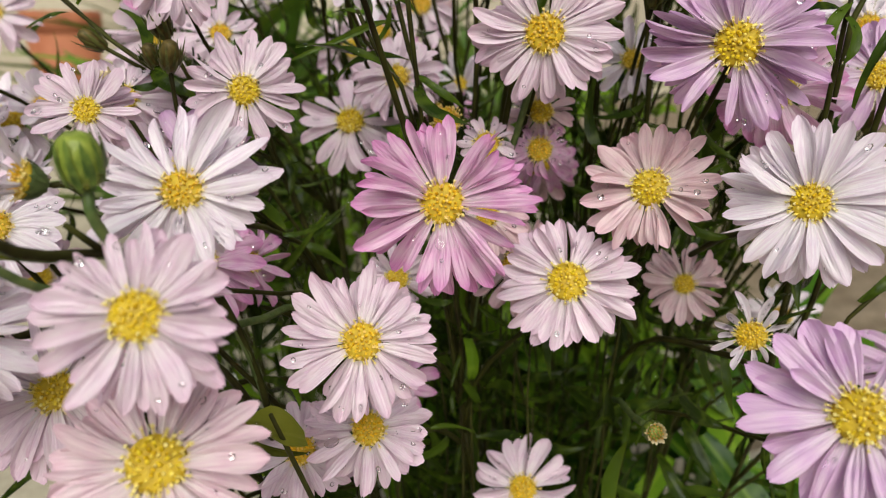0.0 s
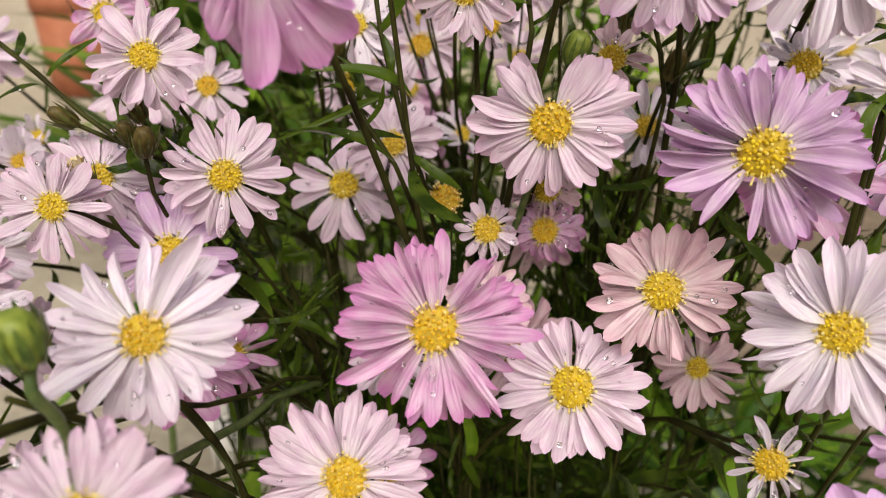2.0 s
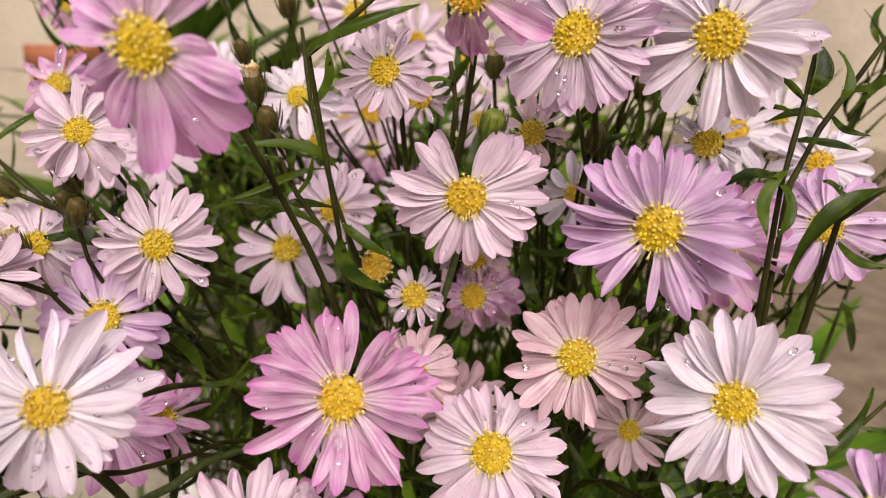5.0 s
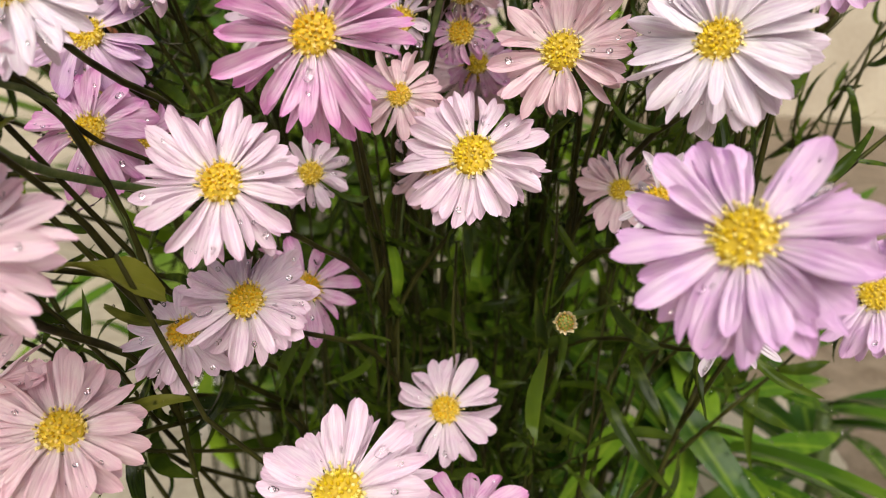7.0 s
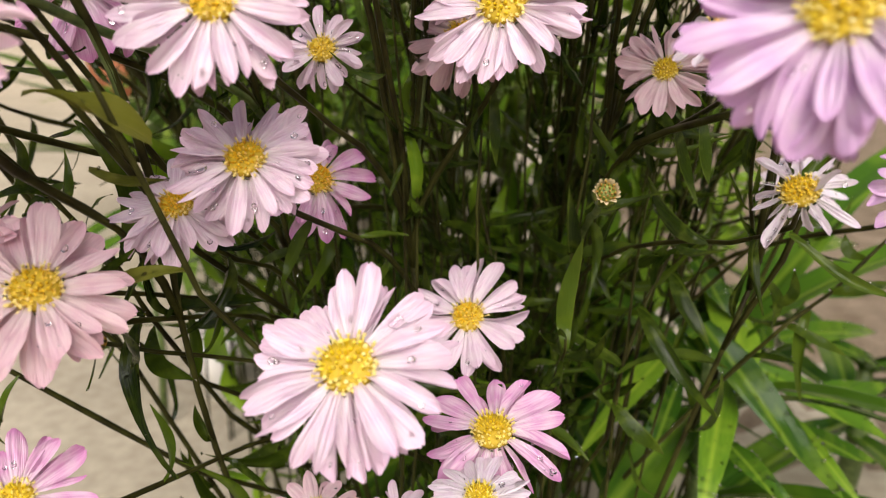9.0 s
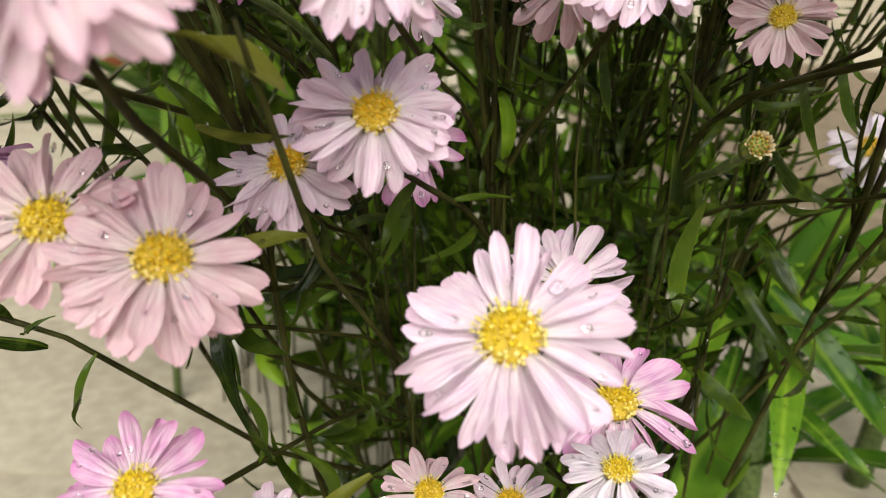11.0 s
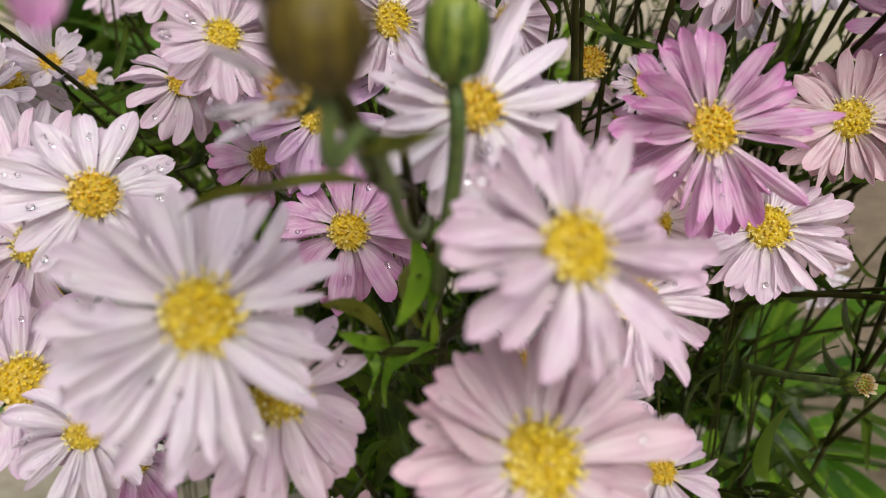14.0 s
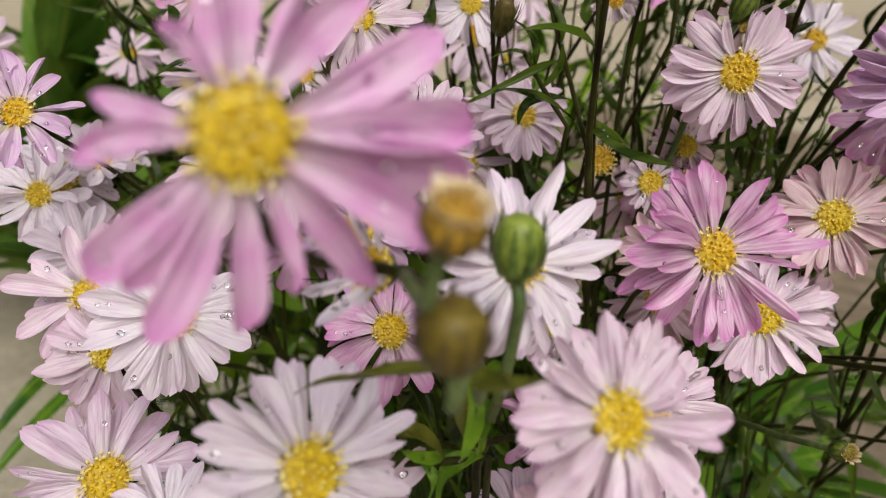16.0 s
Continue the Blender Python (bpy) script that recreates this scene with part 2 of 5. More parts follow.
# ---- shared petal, disc, cup, bud and leaf meshes, one unit long ----
def petal_mesh(mat, seed):
    r = random.Random(seed)
    wide, curl, twist, fold = r.uniform(0.122, 0.160), r.uniform(-0.26, 0.34), r.uniform(-0.7, 0.7), r.uniform(-0.9, 1.9)
    notch, wave, bend, blunt = r.uniform(0.0, 0.09), r.uniform(0, 6.28), r.uniform(-0.09, 0.09), r.uniform(1.9, 3.6)
    peak, ridge, roll = r.uniform(0.55, 0.72), r.uniform(0.022, 0.042), r.uniform(-0.5, 0.5)

    def place(u, v):
        w = wide * (0.22 + 0.78 * math.sin(0.5 * math.pi * min(1.0, u / peak)) ** 1.15)
        if u > peak:
            w *= max(0.0, 1 - ((u - peak) / (1.004 - peak)) ** blunt) ** 0.58
        s = u - notch * (1 - abs(v)) * max(0.0, u - 0.8) * 2.0
        y = v * w + bend * math.sin(math.pi * u)
        z = -curl * u * u + 0.4 * curl * u ** 5 + fold * w * v * v * 0.8 + ridge * math.cos(2.6 * math.pi * v) * math.sin(math.pi * min(1, u * 1.05))
        z += twist * v * w * u + roll * w * max(0.0, v) ** 3 * u + 0.014 * math.sin(6 * u + wave) + 0.006 * v * math.sin(17 * u + 2 * wave)
        return (s, y, z)

    bm = bmesh.new()
    sheet(bm, 8, 12, place)
    return mesh_of("petal", bm, mat)


PETALS = {k: [petal_mesh(m, 31 * i + 5) for i in range(18)] for k, m in PETAL.items()}


def floret(bm, p, d, length, r, is_open):
    side = d.orthogonal().normalized()
    other = d.cross(side)
    prof = [(0.0, 0.6), (0.6, 0.62), (0.85, 1.0), (1.0, 0.7)] if is_open else [(0.0, 0.8), (0.45, 1.05), (0.85, 0.85), (1.0, 0.35)]
    rings = []
    for h, w in prof:
        rings.append([bm.verts.new(p + d * (length * h) + r * w * (math.cos(math.pi * 2 * k / 5) * side + math.sin(math.pi * 2 * k / 5) * other)) for k in range(5)])
    for a, b in zip(rings, rings[1:]):
        for k in range(5):
            bm.faces.new((a[k], a[(k + 1) % 5], b[(k + 1) % 5], b[k]))
    bm.faces.new(rings[-1])


def star(bm, p, d, r, turn):
    """The five spread lobes of an open floret."""
    side = d.orthogonal().normalized()
    other = d.cross(side)
    hub = bm.verts.new(p - d * r * 0.3)
    rim = []
    for k in range(10):
        a, q = turn + math.pi * k / 5, r * (1.55 if k % 2 else 0.62)
        rim.append(bm.verts.new(p + q * (math.cos(a) * side + math.sin(a) * other) + d * (r * 0.35 if k % 2 else 0)))
    for k in range(10):
        bm.faces.new((hub, rim[k], rim[(k + 1) % 10]))


def disc_mesh(seed):
    r = random.Random(seed)
    bm = bmesh.new()
    lathe(bm, [(0.55, -0.35), (0.95, -0.12), (0.92, 0.06), (0.75, 0.17), (0.45, 0.24), (0.12, 0.25)], 14)
    dome = mesh_of("disc", bm, DOME)
    bm = bmesh.new()
    total = 86
    bloom = r.uniform(0.40, 0.72)
    for i in range(total):
        q = math.sqrt((i + 0.5) / total)
        a = i * 2.39996 + r.uniform(-0.12, 0.12)
        h = 0.28 - 0.26 * q * q
        d = Vector((math.cos(a) * q * 0.8 + r.uniform(-0.35, 0.35), math.sin(a) * q * 0.8 + r.uniform(-0.35, 0.35), 0.85)).normalized()
        opened = q > bloom and r.random() < 0.8
        here = Vector((math.cos(a) * q * 0.93 + r.uniform(-0.06, 0.06), math.sin(a) * q * 0.93 + r.uniform(-0.06, 0.06), h - 0.03))
        tall = r.uniform(0.22, 0.40) if opened else r.uniform(0.10, 0.25)
        floret(bm, here, d, tall, r.uniform(0.044, 0.064) if opened else r.uniform(0.055, 0.090), opened)
        if opened:
            star(bm, here + d * tall, d, r.uniform(0.058, 0.080), r.uniform(0, 6.28))
    return dome, mesh_of("floret", bm, FLORET, False)


DISCS = [disc_mesh(i) for i in range(6)]


def bract(bm, base, out, up, length, width):
    side = out.cross(up).normalized()

    def place(u, v):
        w = width * (1 - u ** 2.2) * (0.75 + 0.5 * u)
        return base + up * (u * length) + out * (0.35 * length * math.sin(u * 2.2) * 0.35) + side * (v * w) + out * (0.10 * width * (1 - v * v))

    sheet(bm, 2, 4, place)


def cup_mesh(seed):
    r = random.Random(seed)
    bm = bmesh.new()
    lathe(bm, [(0.16, -1.0), (0.45, -0.85), (0.72, -0.55), (0.86, -0.2), (0.88, -0.05)], 12)
    body = mesh_of("bract_cup", bm, CUP)
    bm = bmesh.new()
    for row, (z, rad, n) in enumerate(((-0.95, 0.40, 9), (-0.75, 0.62, 11), (-0.5, 0.76, 13))):
        for k in range(n):
            a = 2 * math.pi * (k + 0.5 * row) / n + r.uniform(-0.1, 0.1)
            o = Vector((math.cos(a), math.sin(a), 0))
            bract(bm, o * rad + Vector((0, 0, z)), o, (Vector((0, 0, 1)) + 0.35 * o).normalized(), 0.7 + r.uniform(-0.1, 0.1), 0.15)
    return body, mesh_of("bract", bm, CUP)


CUPS = [cup_mesh(i) for i in range(3)]


def bud_mesh(seed, skin, scale, flare=0.0):
    r = random.Random(seed)
    bm = bmesh.new()
    lathe(bm, [(0.2, -1.0), (0.62, -0.78), (0.88, -0.3), (0.90, 0.15), (0.78, 0.55), (0.60, 0.82), (0.34, 0.95), (0.1, 0.92)], 14)
    body = mesh_of("bud", bm, skin)
    bm = bmesh.new()
    for row, (z, rad, n, ln, lean) in enumerate(((-0.95, 0.58, 8, 0.95, 0.22), (-0.7, 0.80, 10, 1.2, 0.06), (-0.35, 0.92, 11, 1.35, -0.16))):
        for k in range(n):
            a = 2 * math.pi * (k + 0.5 * row) / n
            o = Vector((math.cos(a), math.sin(a), 0))
            bract(bm, o * rad + Vector((0, 0, z)), o, (Vector((0, 0, 1)) + (lean + flare + r.uniform(-0.05, 0.08 + flare)) * o).normalized(), ln * r.uniform(0.8, 1.12), 0.155)
    return body, mesh_of("bract", bm, scale)


SPENT = mottled("bract_olive", (0.045, 0.055, 0.012), (0.13, 0.13, 0.03), 2.2, 0.45)
BUDS = [bud_mesh(0, BUD, BUD_BRACT), bud_mesh(1, OLD_BUD, OLD_BRACT), bud_mesh(2, FADED, OLD_BRACT), bud_mesh(3, OLD_BRACT, SPENT, 0.22)]


def leaf_mesh(mat, seed, wide=0.082, droop=0.5):
    r = random.Random(seed)
    wide *= r.uniform(0.75, 1.25)
    droop *= r.uniform(0.1, 2.2)
    twist, sway, fold = r.uniform(-1.7, 1.7), r.uniform(-0.2, 0.2), r.uniform(0.2, 1.1)
    hook, ripple = r.uniform(-0.25, 0.35), r.uniform(0.02, 0.07)

    def place(u, v):
        w = wide * (math.sin(math.pi * min(1.0, u * 0.93 + 0.07)) ** 0.75) + 0.004
        y = v * w
        z = fold * abs(v) * w + 0.02 * math.sin(9 * u + v) + ripple * w * abs(v) * math.sin(26 * u + 3 * v)
        t = twist * u
        return (u - hook * 0.3 * u ** 4, y * math.cos(t) - z * math.sin(t) + sway * math.sin(math.pi * u), y * math.sin(t) + z * math.cos(t) - droop * u * u + 0.16 * u - hook * u ** 4)

    bm = bmesh.new()
    sheet(bm, 4, 12, place)
    return mesh_of("leaf", bm, mat)


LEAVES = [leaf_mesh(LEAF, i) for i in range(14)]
OLIVES = [leaf_mesh(OLIVE, i + 110) for i in range(10)]
YOUNG_LIT = [leaf_mesh(FRESH_LIT, i + 30) for i in range(10)]
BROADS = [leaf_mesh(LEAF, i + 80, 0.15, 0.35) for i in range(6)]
LIT_BROADS = [leaf_mesh(FRESH_LIT, i + 60, 0.15, 0.35) for i in range(6)]


def drop_mesh():
    bm = bmesh.new()
    bmesh.ops.create_icosphere(bm, subdivisions=3, radius=1.0)
    for v in bm.verts:
        v.co.z = v.co.z * 0.62 if v.co.z > 0 else v.co.z * 0.12
    return mesh_of("raindrop", bm, WATER)


DROP = drop_mesh()

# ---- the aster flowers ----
# Flower faces are aimed at this point beside the camera's path.
CAMERA_SIDE = Vector((-0.012, 0.0, 0.325))
ASTER_FOOT = Vector((0.035, 0.205, 0.0))
LABELS = {
    "white": "white aster flower with yellow disc, wet with rain",
    "pale": "pale pink aster flower with yellow disc on green stem",
    "pink": "dusty pink aster flower with yellow disc on green stem",
    "dusky": "soft dusky pink aster flower, tone deepened as shade, with ochre yellow disc",
    "lilac": "lilac aster flower with many narrow petals and yellow disc",
    "blush": "blush white aster flower with mauve petal tips and yellow disc",
    "rose": "rose mauve aster flower with broad drooping petals and yellow disc",
    "mauve": "mauve purple aster flower with yellow disc, petals drooping",
}


LEAF_SPECKS = []
GROWN = []
HEADS = []


def wet(me, lie, rng, count, small=0.00016, large=0.00045):
    """Rain on a leaf: remembers where drops lie on the mesh me at the pose lie."""
    for k in range(count):
        v = me.vertices[rng.randrange(len(me.vertices))]
        z = (lie.to_3x3() @ v.normal).normalized()
        z = z if z.z > 0 else -z
        s = rng.uniform(small, large)
        LEAF_SPECKS.append(Matrix.Translation(lie @ v.co) @ frame_of(z.orthogonal(), z) @ Matrix.Diagonal((s, s * rng.uniform(0.7, 1.0), s * 0.5, 1)))


def grow_leaves(parent, pts, rng, count, lo, hi, small, large, start=0.12, stop=0.95, meshes=None):
    for k in range(count):
        s = start + (stop - start) * (k + rng.uniform(0.1, 0.9)) / count
        f = s * (len(pts) - 1)
        i = min(int(f), len(pts) - 2)
        p = pts[i].lerp(pts[i + 1], f - i)
        d = (pts[i + 1] - pts[i]).normalized()
        a = k * 2.39996 + rng.uniform(-0.5, 0.5)
        o = d.orthogonal().normalized()
        o = (Matrix.Rotation(a, 3, d) @ o).normalized()
        e = radians(rng.uniform(lo, hi))
        x = o * math.cos(e) + d * math.sin(e)
        size = (small + (large - small) * (1 - s)) * rng.uniform(0.7, 1.25)
        lie, me = Matrix.Translation(p) @ frame_of(x, d) @ Matrix.Diagonal((size, size, size, 1)), rng.choice(meshes or LEAVES)
        GROWN.append((put("leaf", me, parent, lie), me, lie))


MAINS = {}


def crown_of(p):
    """The point of the main stem that carries a head at p; heads close to each other share that stem."""
    kx, ky = round(p.x / 0.052), round((p.y - 0.12) / 0.075)
    if (kx, ky) not in MAINS:
        rng = random.Random(kx * 71 + ky * 13 + 400)
        hx, hy = kx * 0.052, ky * 0.075
        foot = Vector((ASTER_FOOT.x + (hx - ASTER_FOOT.x) * 0.42 + rng.uniform(-0.01, 0.01), ASTER_FOOT.y + hy * 0.5 + rng.uniform(-0.01, 0.01), 0.0))
        fork = Vector((foot.x + (hx - foot.x) * 0.62, foot.y - 0.02 + hy * 0.25, min(0.25, max(0.09, p.z - 0.06))))
        k = fork.z * 0.4
        line = bezier(foot, foot + Vector((0, 0, k)), fork - (fork - foot).normalized() * k + Vector((rng.uniform(-0.012, 0.012), rng.uniform(-0.01, 0.01), 0)), fork, 14)
        thing = tagged(new("aster_plant"), "dark leafy flowerless aster plant in the clump", "plant", "main stems in the bed")
        thing.location = foot
        bm = bmesh.new()
        tube(bm, line, [0.0011 - 0.0004 * i / 14 for i in range(15)])
        put("stem", mesh_of("stem", bm, STEM), thing, Matrix.Identity(4))
        grow_leaves(thing, line[::-1], rng, 9, -60, -5, 0.010, 0.020, 0.0, 0.8)
        MAINS[kx, ky] = line
    return [q for q in MAINS[kx, ky] if q.z <= max(0.02, p.z - 0.045)][-1]


def stem_path(top, back, fork, via=None):
    """From a head down to the fork of its main stem: first back from the face, past via."""
    pts, here, way = [], top, back
    if not via:
        k = 0.38 * (fork - here).length
        down = (Vector((fork.x * 0.6 + ASTER_FOOT.x * 0.4, ASTER_FOOT.y, 0)) - fork).normalized()
        pts = bezier(here, here + way * min(k, 0.03), fork - down * k, fork, 9)
    else:
        knots = [here - way * 0.006, here, here + way * 0.006] + [Vector(v) for v in via] + [fork, fork - Vector((0, 0, 0.05))]
        for a, b, c, d in zip(knots, knots[1:], knots[2:], knots[3:]):
            for i in range(7):
                t = i / 7
                pts.append(0.5 * (2 * b + (c - a) * t + (2 * a - 5 * b + 4 * c - d) * t * t + (3 * b - a - 3 * c + d) * t ** 3))
        pts.append(fork)
    for i in range(2, len(pts) - 1):
        pts[i] = pts[i] + 0.0012 * noise.noise_vector(pts[i] * 60)
    return pts


SERIAL = [0]
SPECKS = []


def flower(kind, place, wide, petals, cup, hang, turn, rise, via=None, drops=None, disc=0.128, leaves=7, rays="", slim=0.0, full=True):
    """An aster: its disc at place, wide metres across; cup: degrees its petals stand forward; hang: how far the lower
    ones sag;
    turn and rise: how its face turns from the aim point near the camera's path; rays: the turn and length of each
    petal, fitted to the view, where they stand unevenly; full: whether a back row of petals closes the gaps between
    them."""
    SERIAL[0] += 1
    rng = random.Random(SERIAL[0] * 17 + 3)
    p = Vector(place)
    d = CAMERA_SIDE - p
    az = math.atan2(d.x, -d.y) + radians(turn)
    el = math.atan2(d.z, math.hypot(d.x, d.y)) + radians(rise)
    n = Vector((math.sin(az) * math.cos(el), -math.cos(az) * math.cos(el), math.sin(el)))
    bare, ragged = kind == "bare", kind == "ragged"
    tone = "pale" if bare else "white" if ragged else kind
    right = Vector((0, 0, 1)).cross(n).normalized()
    up = n.cross(right)
    turned = Matrix((right, up, n)).transposed().to_4x4()
    at = Matrix.Translation(p) @ turned
    rd = 0.0036 if bare else wide * disc if wide > 0.02 else max(0.0030, wide * 0.15)
    fork = crown_of(p)
    thing = new("aster_flower")
    thing.location = fork
    label = LABELS[tone]
    if bare:
        label = "half-open aster with yellow disc and few short petals"
    if ragged:
        label = "ragged white aster with frayed petals and orange disc"
    tagged(thing, label, "flower", "aster flowers in the bed")
    size = Matrix.Diagonal((rd, rd, rd, 1))
    dome, florets = rng.choice(DISCS)
    middle = put("disc", dome, thing, at @ pose(0, 0, 0, 0, 0, rng.uniform(0, 360)) @ size, "domed yellow disc")
    sub("floret", florets, middle, "tiny yellow florets, some open at the rim")
    body, bracts = rng.choice(CUPS)
    under = put("bract_cup", body, thing, at @ Matrix.Translation((0, 0, -0.12 * rd)) @ size, "green cup under the petals")
    sub("bract", bracts, under, "narrow overlapping green bracts")
    length = wide * 0.5 - rd * 0.75
    HEADS.append((p, n, wide * 0.48))
    spots = []
    rim = [tuple(float(v) for v in ray.split("/")) for ray in rays.split()]
    count = max(15, len(rim) or petals)
    rows = [(a + rng.uniform(-2.5, 2.5), k, 0.05 if i % 2 else -0.06, 4.0 if i % 2 else -4.0) for i, (a, k) in enumerate(rim)]
    if rim:
        order = sorted(a for a, _ in rim)
        for a, c in zip(order, order[1:] + [order[0] + 360]):
            if full and 8 < c - a < 28:
                rows.append((0.5 * (a + c) + rng.uniform(-2, 2), rng.uniform(0.80, 0.96), -0.2, -9.0))
    else:
        if petals > 15 and wide > 0.02 and not ragged:
            petals = round(petals * 1.15)
        for i in range(petals):
            rows.append((360.0 * (i + rng.uniform(-0.3, 0.3)) / petals, rng.uniform(0.86, 1.07), 0.05 if i % 2 else -0.06, 4.0 if i % 2 else -4.0))
        if petals > 11 and not ragged:
            for i in range(petals // 2):
                rows.append((720.0 * (i + rng.uniform(-0.35, 0.6)) / petals, rng.uniform(0.72, 0.95), -0.2, -10.0))
    loose = rng.uniform(7.0, 14.0)
    sag = hang * (0.8 if tone in ("mauve", "rose") else 0.35)
    for a, k, lift, lean in rows:
        low = max(0.0, -math.sin(radians(a)))
        e = cup + 2 + rng.gauss(0, loose) + lean - sag * low
        ln = length * k / max(0.55, math.cos(radians(e) * 0.6))
        if ragged:
            e, ln = e + rng.gauss(0, 22), ln * rng.uniform(0.6, 1.15)
        wd = ln * rng.uniform(0.86, 1.16) * (22.0 / count) ** 0.4
        if slim:
            wd *= slim
        if ragged:
            wd *= 0.7
        m = at @ pose(0, 0, 0, 0, 0, a) @ Matrix.Translation((rd * 0.62, 0, rd * lift)) @ pose(0, 0, 0, rng.gauss(0, 22), -e, 0) @ Matrix.Diagonal((ln, wd, ln * 0.8, 1))
        put("petal", rng.choice(PETALS[tone]), thing, m)
        spots.append(m)
    pts = stem_path(p - n * rd * 1.0, -n, fork, via)
    bm = bmesh.new()
    thick = 0.00048 + 0.00012 * (wide > 0.025)
    tube(bm, pts, knobbly(thick, 0.3, len(pts), SERIAL[0]))
    stem = mesh_of("stem", bm, STEM)
    put("stem", stem, thing, Matrix.Identity(4))
    grow_leaves(thing, pts, rng, leaves, 15, 60, 0.009, 0.018, 0.07 if p.y > 0.1 else 0.22, 0.95)
    for k in range(30 if drops is None else drops):
        m = rng.choice(spots)
        s = rng.uniform(0.00018, 0.00060) if k else rng.uniform(0.0007, 0.0012)
        q = m @ Vector((rng.uniform(0.35, 0.85), rng.uniform(-0.06, 0.06), 0.012))
        x = (m.to_3x3() @ Vector((1, 0, 0))).normalized()
        z = (m.to_3x3() @ Vector((0, 0, 1))).normalized()
        lie = Matrix.Translation(q) @ frame_of(x, z) @ Matrix.Diagonal((s * rng.uniform(0.8, 1.5), s, s, 1))
        if k:
            SPECKS.append(lie)
            continue
        b = new("raindrop", DROP)
        b.matrix_basis = lie
        tagged(b, "clear raindrop lying on an aster petal", "raindrop", "raindrops on the petals")
    return thing


flower("pale", (-0.0696, 0.1392, 0.3022), 0.0213, 22, -5, 20, -12, 12)
flower("pale", (-0.0424, 0.1529, 0.3049), 0.0264, 20, -5, 15, 0, 8)
flower("white", (-0.0395, 0.1041, 0.2945), 0.0279, 19, 0, 20, -4, 14, rays="96/1.05 80/.94 71/1 58/1.18 47/1.08 30/1.14 13/1.18 359/1.06 325/.78 291/.92 250/1 268/.52 264/.95 213/1.14 203/1.1 181/.96 166/.95 146/1.02 123/.95 232/.9 308/.85 346/.9", leaves=7, disc=0.116, slim=0.98)
flower("pale", (-0.0370, 0.0785, 0.2850), 0.0251, 20, 0, 15, -4, 6, rays="83/0.95 106/0.86 125/0.8 54/0.95 36/0.85 21/0.95 5/0.7 346/1 314/1.14 298/1.03 279/1.03 263/0.95 252/0.82 233/1.07 210/1.03 198/0.9 176/1 165/1.03 151/0.88 140/0.84 68/0.8 330/0.9 13/0.93 28.5/0.93 61/0.93 75.5/0.93 132.5/0.93 158/0.93 271/0.93 306/0.93 322/0.93 338/0.93", leaves=7, disc=0.136, slim=1.0)
flower("dusky", (-0.0382, 0.0813, 0.2627), 0.0301, 21, 0, 10, 0, 4, rays="264/1 289/1 316/1.04 349/1.06 4/1.06 23/1.06 37/1 60/0.92 87/0.9 116/0.92 141/1 153/0.9 164/1 177/0.92 197/0.93 216/0.92 230/0.85 305/0.92 187/0.9 277/0.9 103/0.85 74/0.85 336/0.95 250/0.9 128/0.9 47/0.85 30/0.93 67/0.93 95/0.93 223/0.93 257/0.93 297/0.93 356.5/0.93", leaves=7, disc=0.142, slim=1.02)
flower("pale", (-0.0142, 0.1114, 0.2665), 0.0281, 26, 0, 10, 0, 4, rays="81/1.04 93/.92 58/.88 70/.85 117/1.02 129/1.08 105/.85 150/1.05 170/1.04 183/1.04 199/1.04 212/1.07 222/.97 240/1.02 252/1.06 266/1 276/.9 287/1.02 307/1.03 319/.92 327/.97 344/.98 2/.94 10/.88 28/.85 42/.8 160/.95", slim=0.92)
flower("mauve", (-0.0005, 0.1185, 0.2892), 0.0334, 18, 6, 25, 4, 6, rays="86/.98 95/.8 105/.96 115/.93 122/.86 129/.92 141/.97 148/.82 155/.95 170/.9 182/.97 190/.85 198/1.08 207/1.07 216/.9 243/.8 251/.87 258/1 264/1.06 272/.92 278/1.05 287/.95 290/1.1 299/1.1 306/.95 312/1.06 320/.85 346/.9 353/1.02 0/1.1 7/.9 13/1 22/.85 29/.97 38/.86 47/.93 57/.86", slim=0.86, disc=0.120)
flower("pale", (0.0254, 0.1380, 0.2680), 0.0306, 24, 0, 10, 0, 6, rays="92/0.88 112/0.88 139/1 152/0.95 180/0.92 201/1.03 190/0.92 221/1.08 232/0.95 243/0.88 245/1.05 266/1 274/0.9 296/0.95 316/0.97 338/1.08 346/0.95 3/1.04 14/1.03 32/0.82 51/0.82 68/0.75 125/0.85 165/0.9", disc=0.142)
flower("pink", (0.0411, 0.1398, 0.2873), 0.0278, 22, 0, 10, 0, 4, rays="86/.96 101/.95 124/.92 148/1 136/.85 168/1.03 181/.98 199/1.05 213/1.1 229/1.05 248/1.08 255/.8 262/.88 280/.84 284/1 295/.95 323/.97 331/.88 340/.99 358/.94 14/1.05 31/1.03 50/1.12 64/1.04 75/.9", disc=0.142)
flower("white", (0.0623, 0.1180, 0.2898), 0.0313, 27, 0, 15, 0, 6, rays="89/.97 74/.95 55/1.02 41/.99 23/1.04 13/.98 0/1 352/1 342/.98 326/.97 313/.94 300/1 291/.98 283/.78 267/1 256/.85 250/.98 236/.97 209/1 194/.94 171/1.02 178/.94 159/1.05 150/.9 136/.84 129/.96 109/.97 99/.9", disc=0.114, slim=1.06)
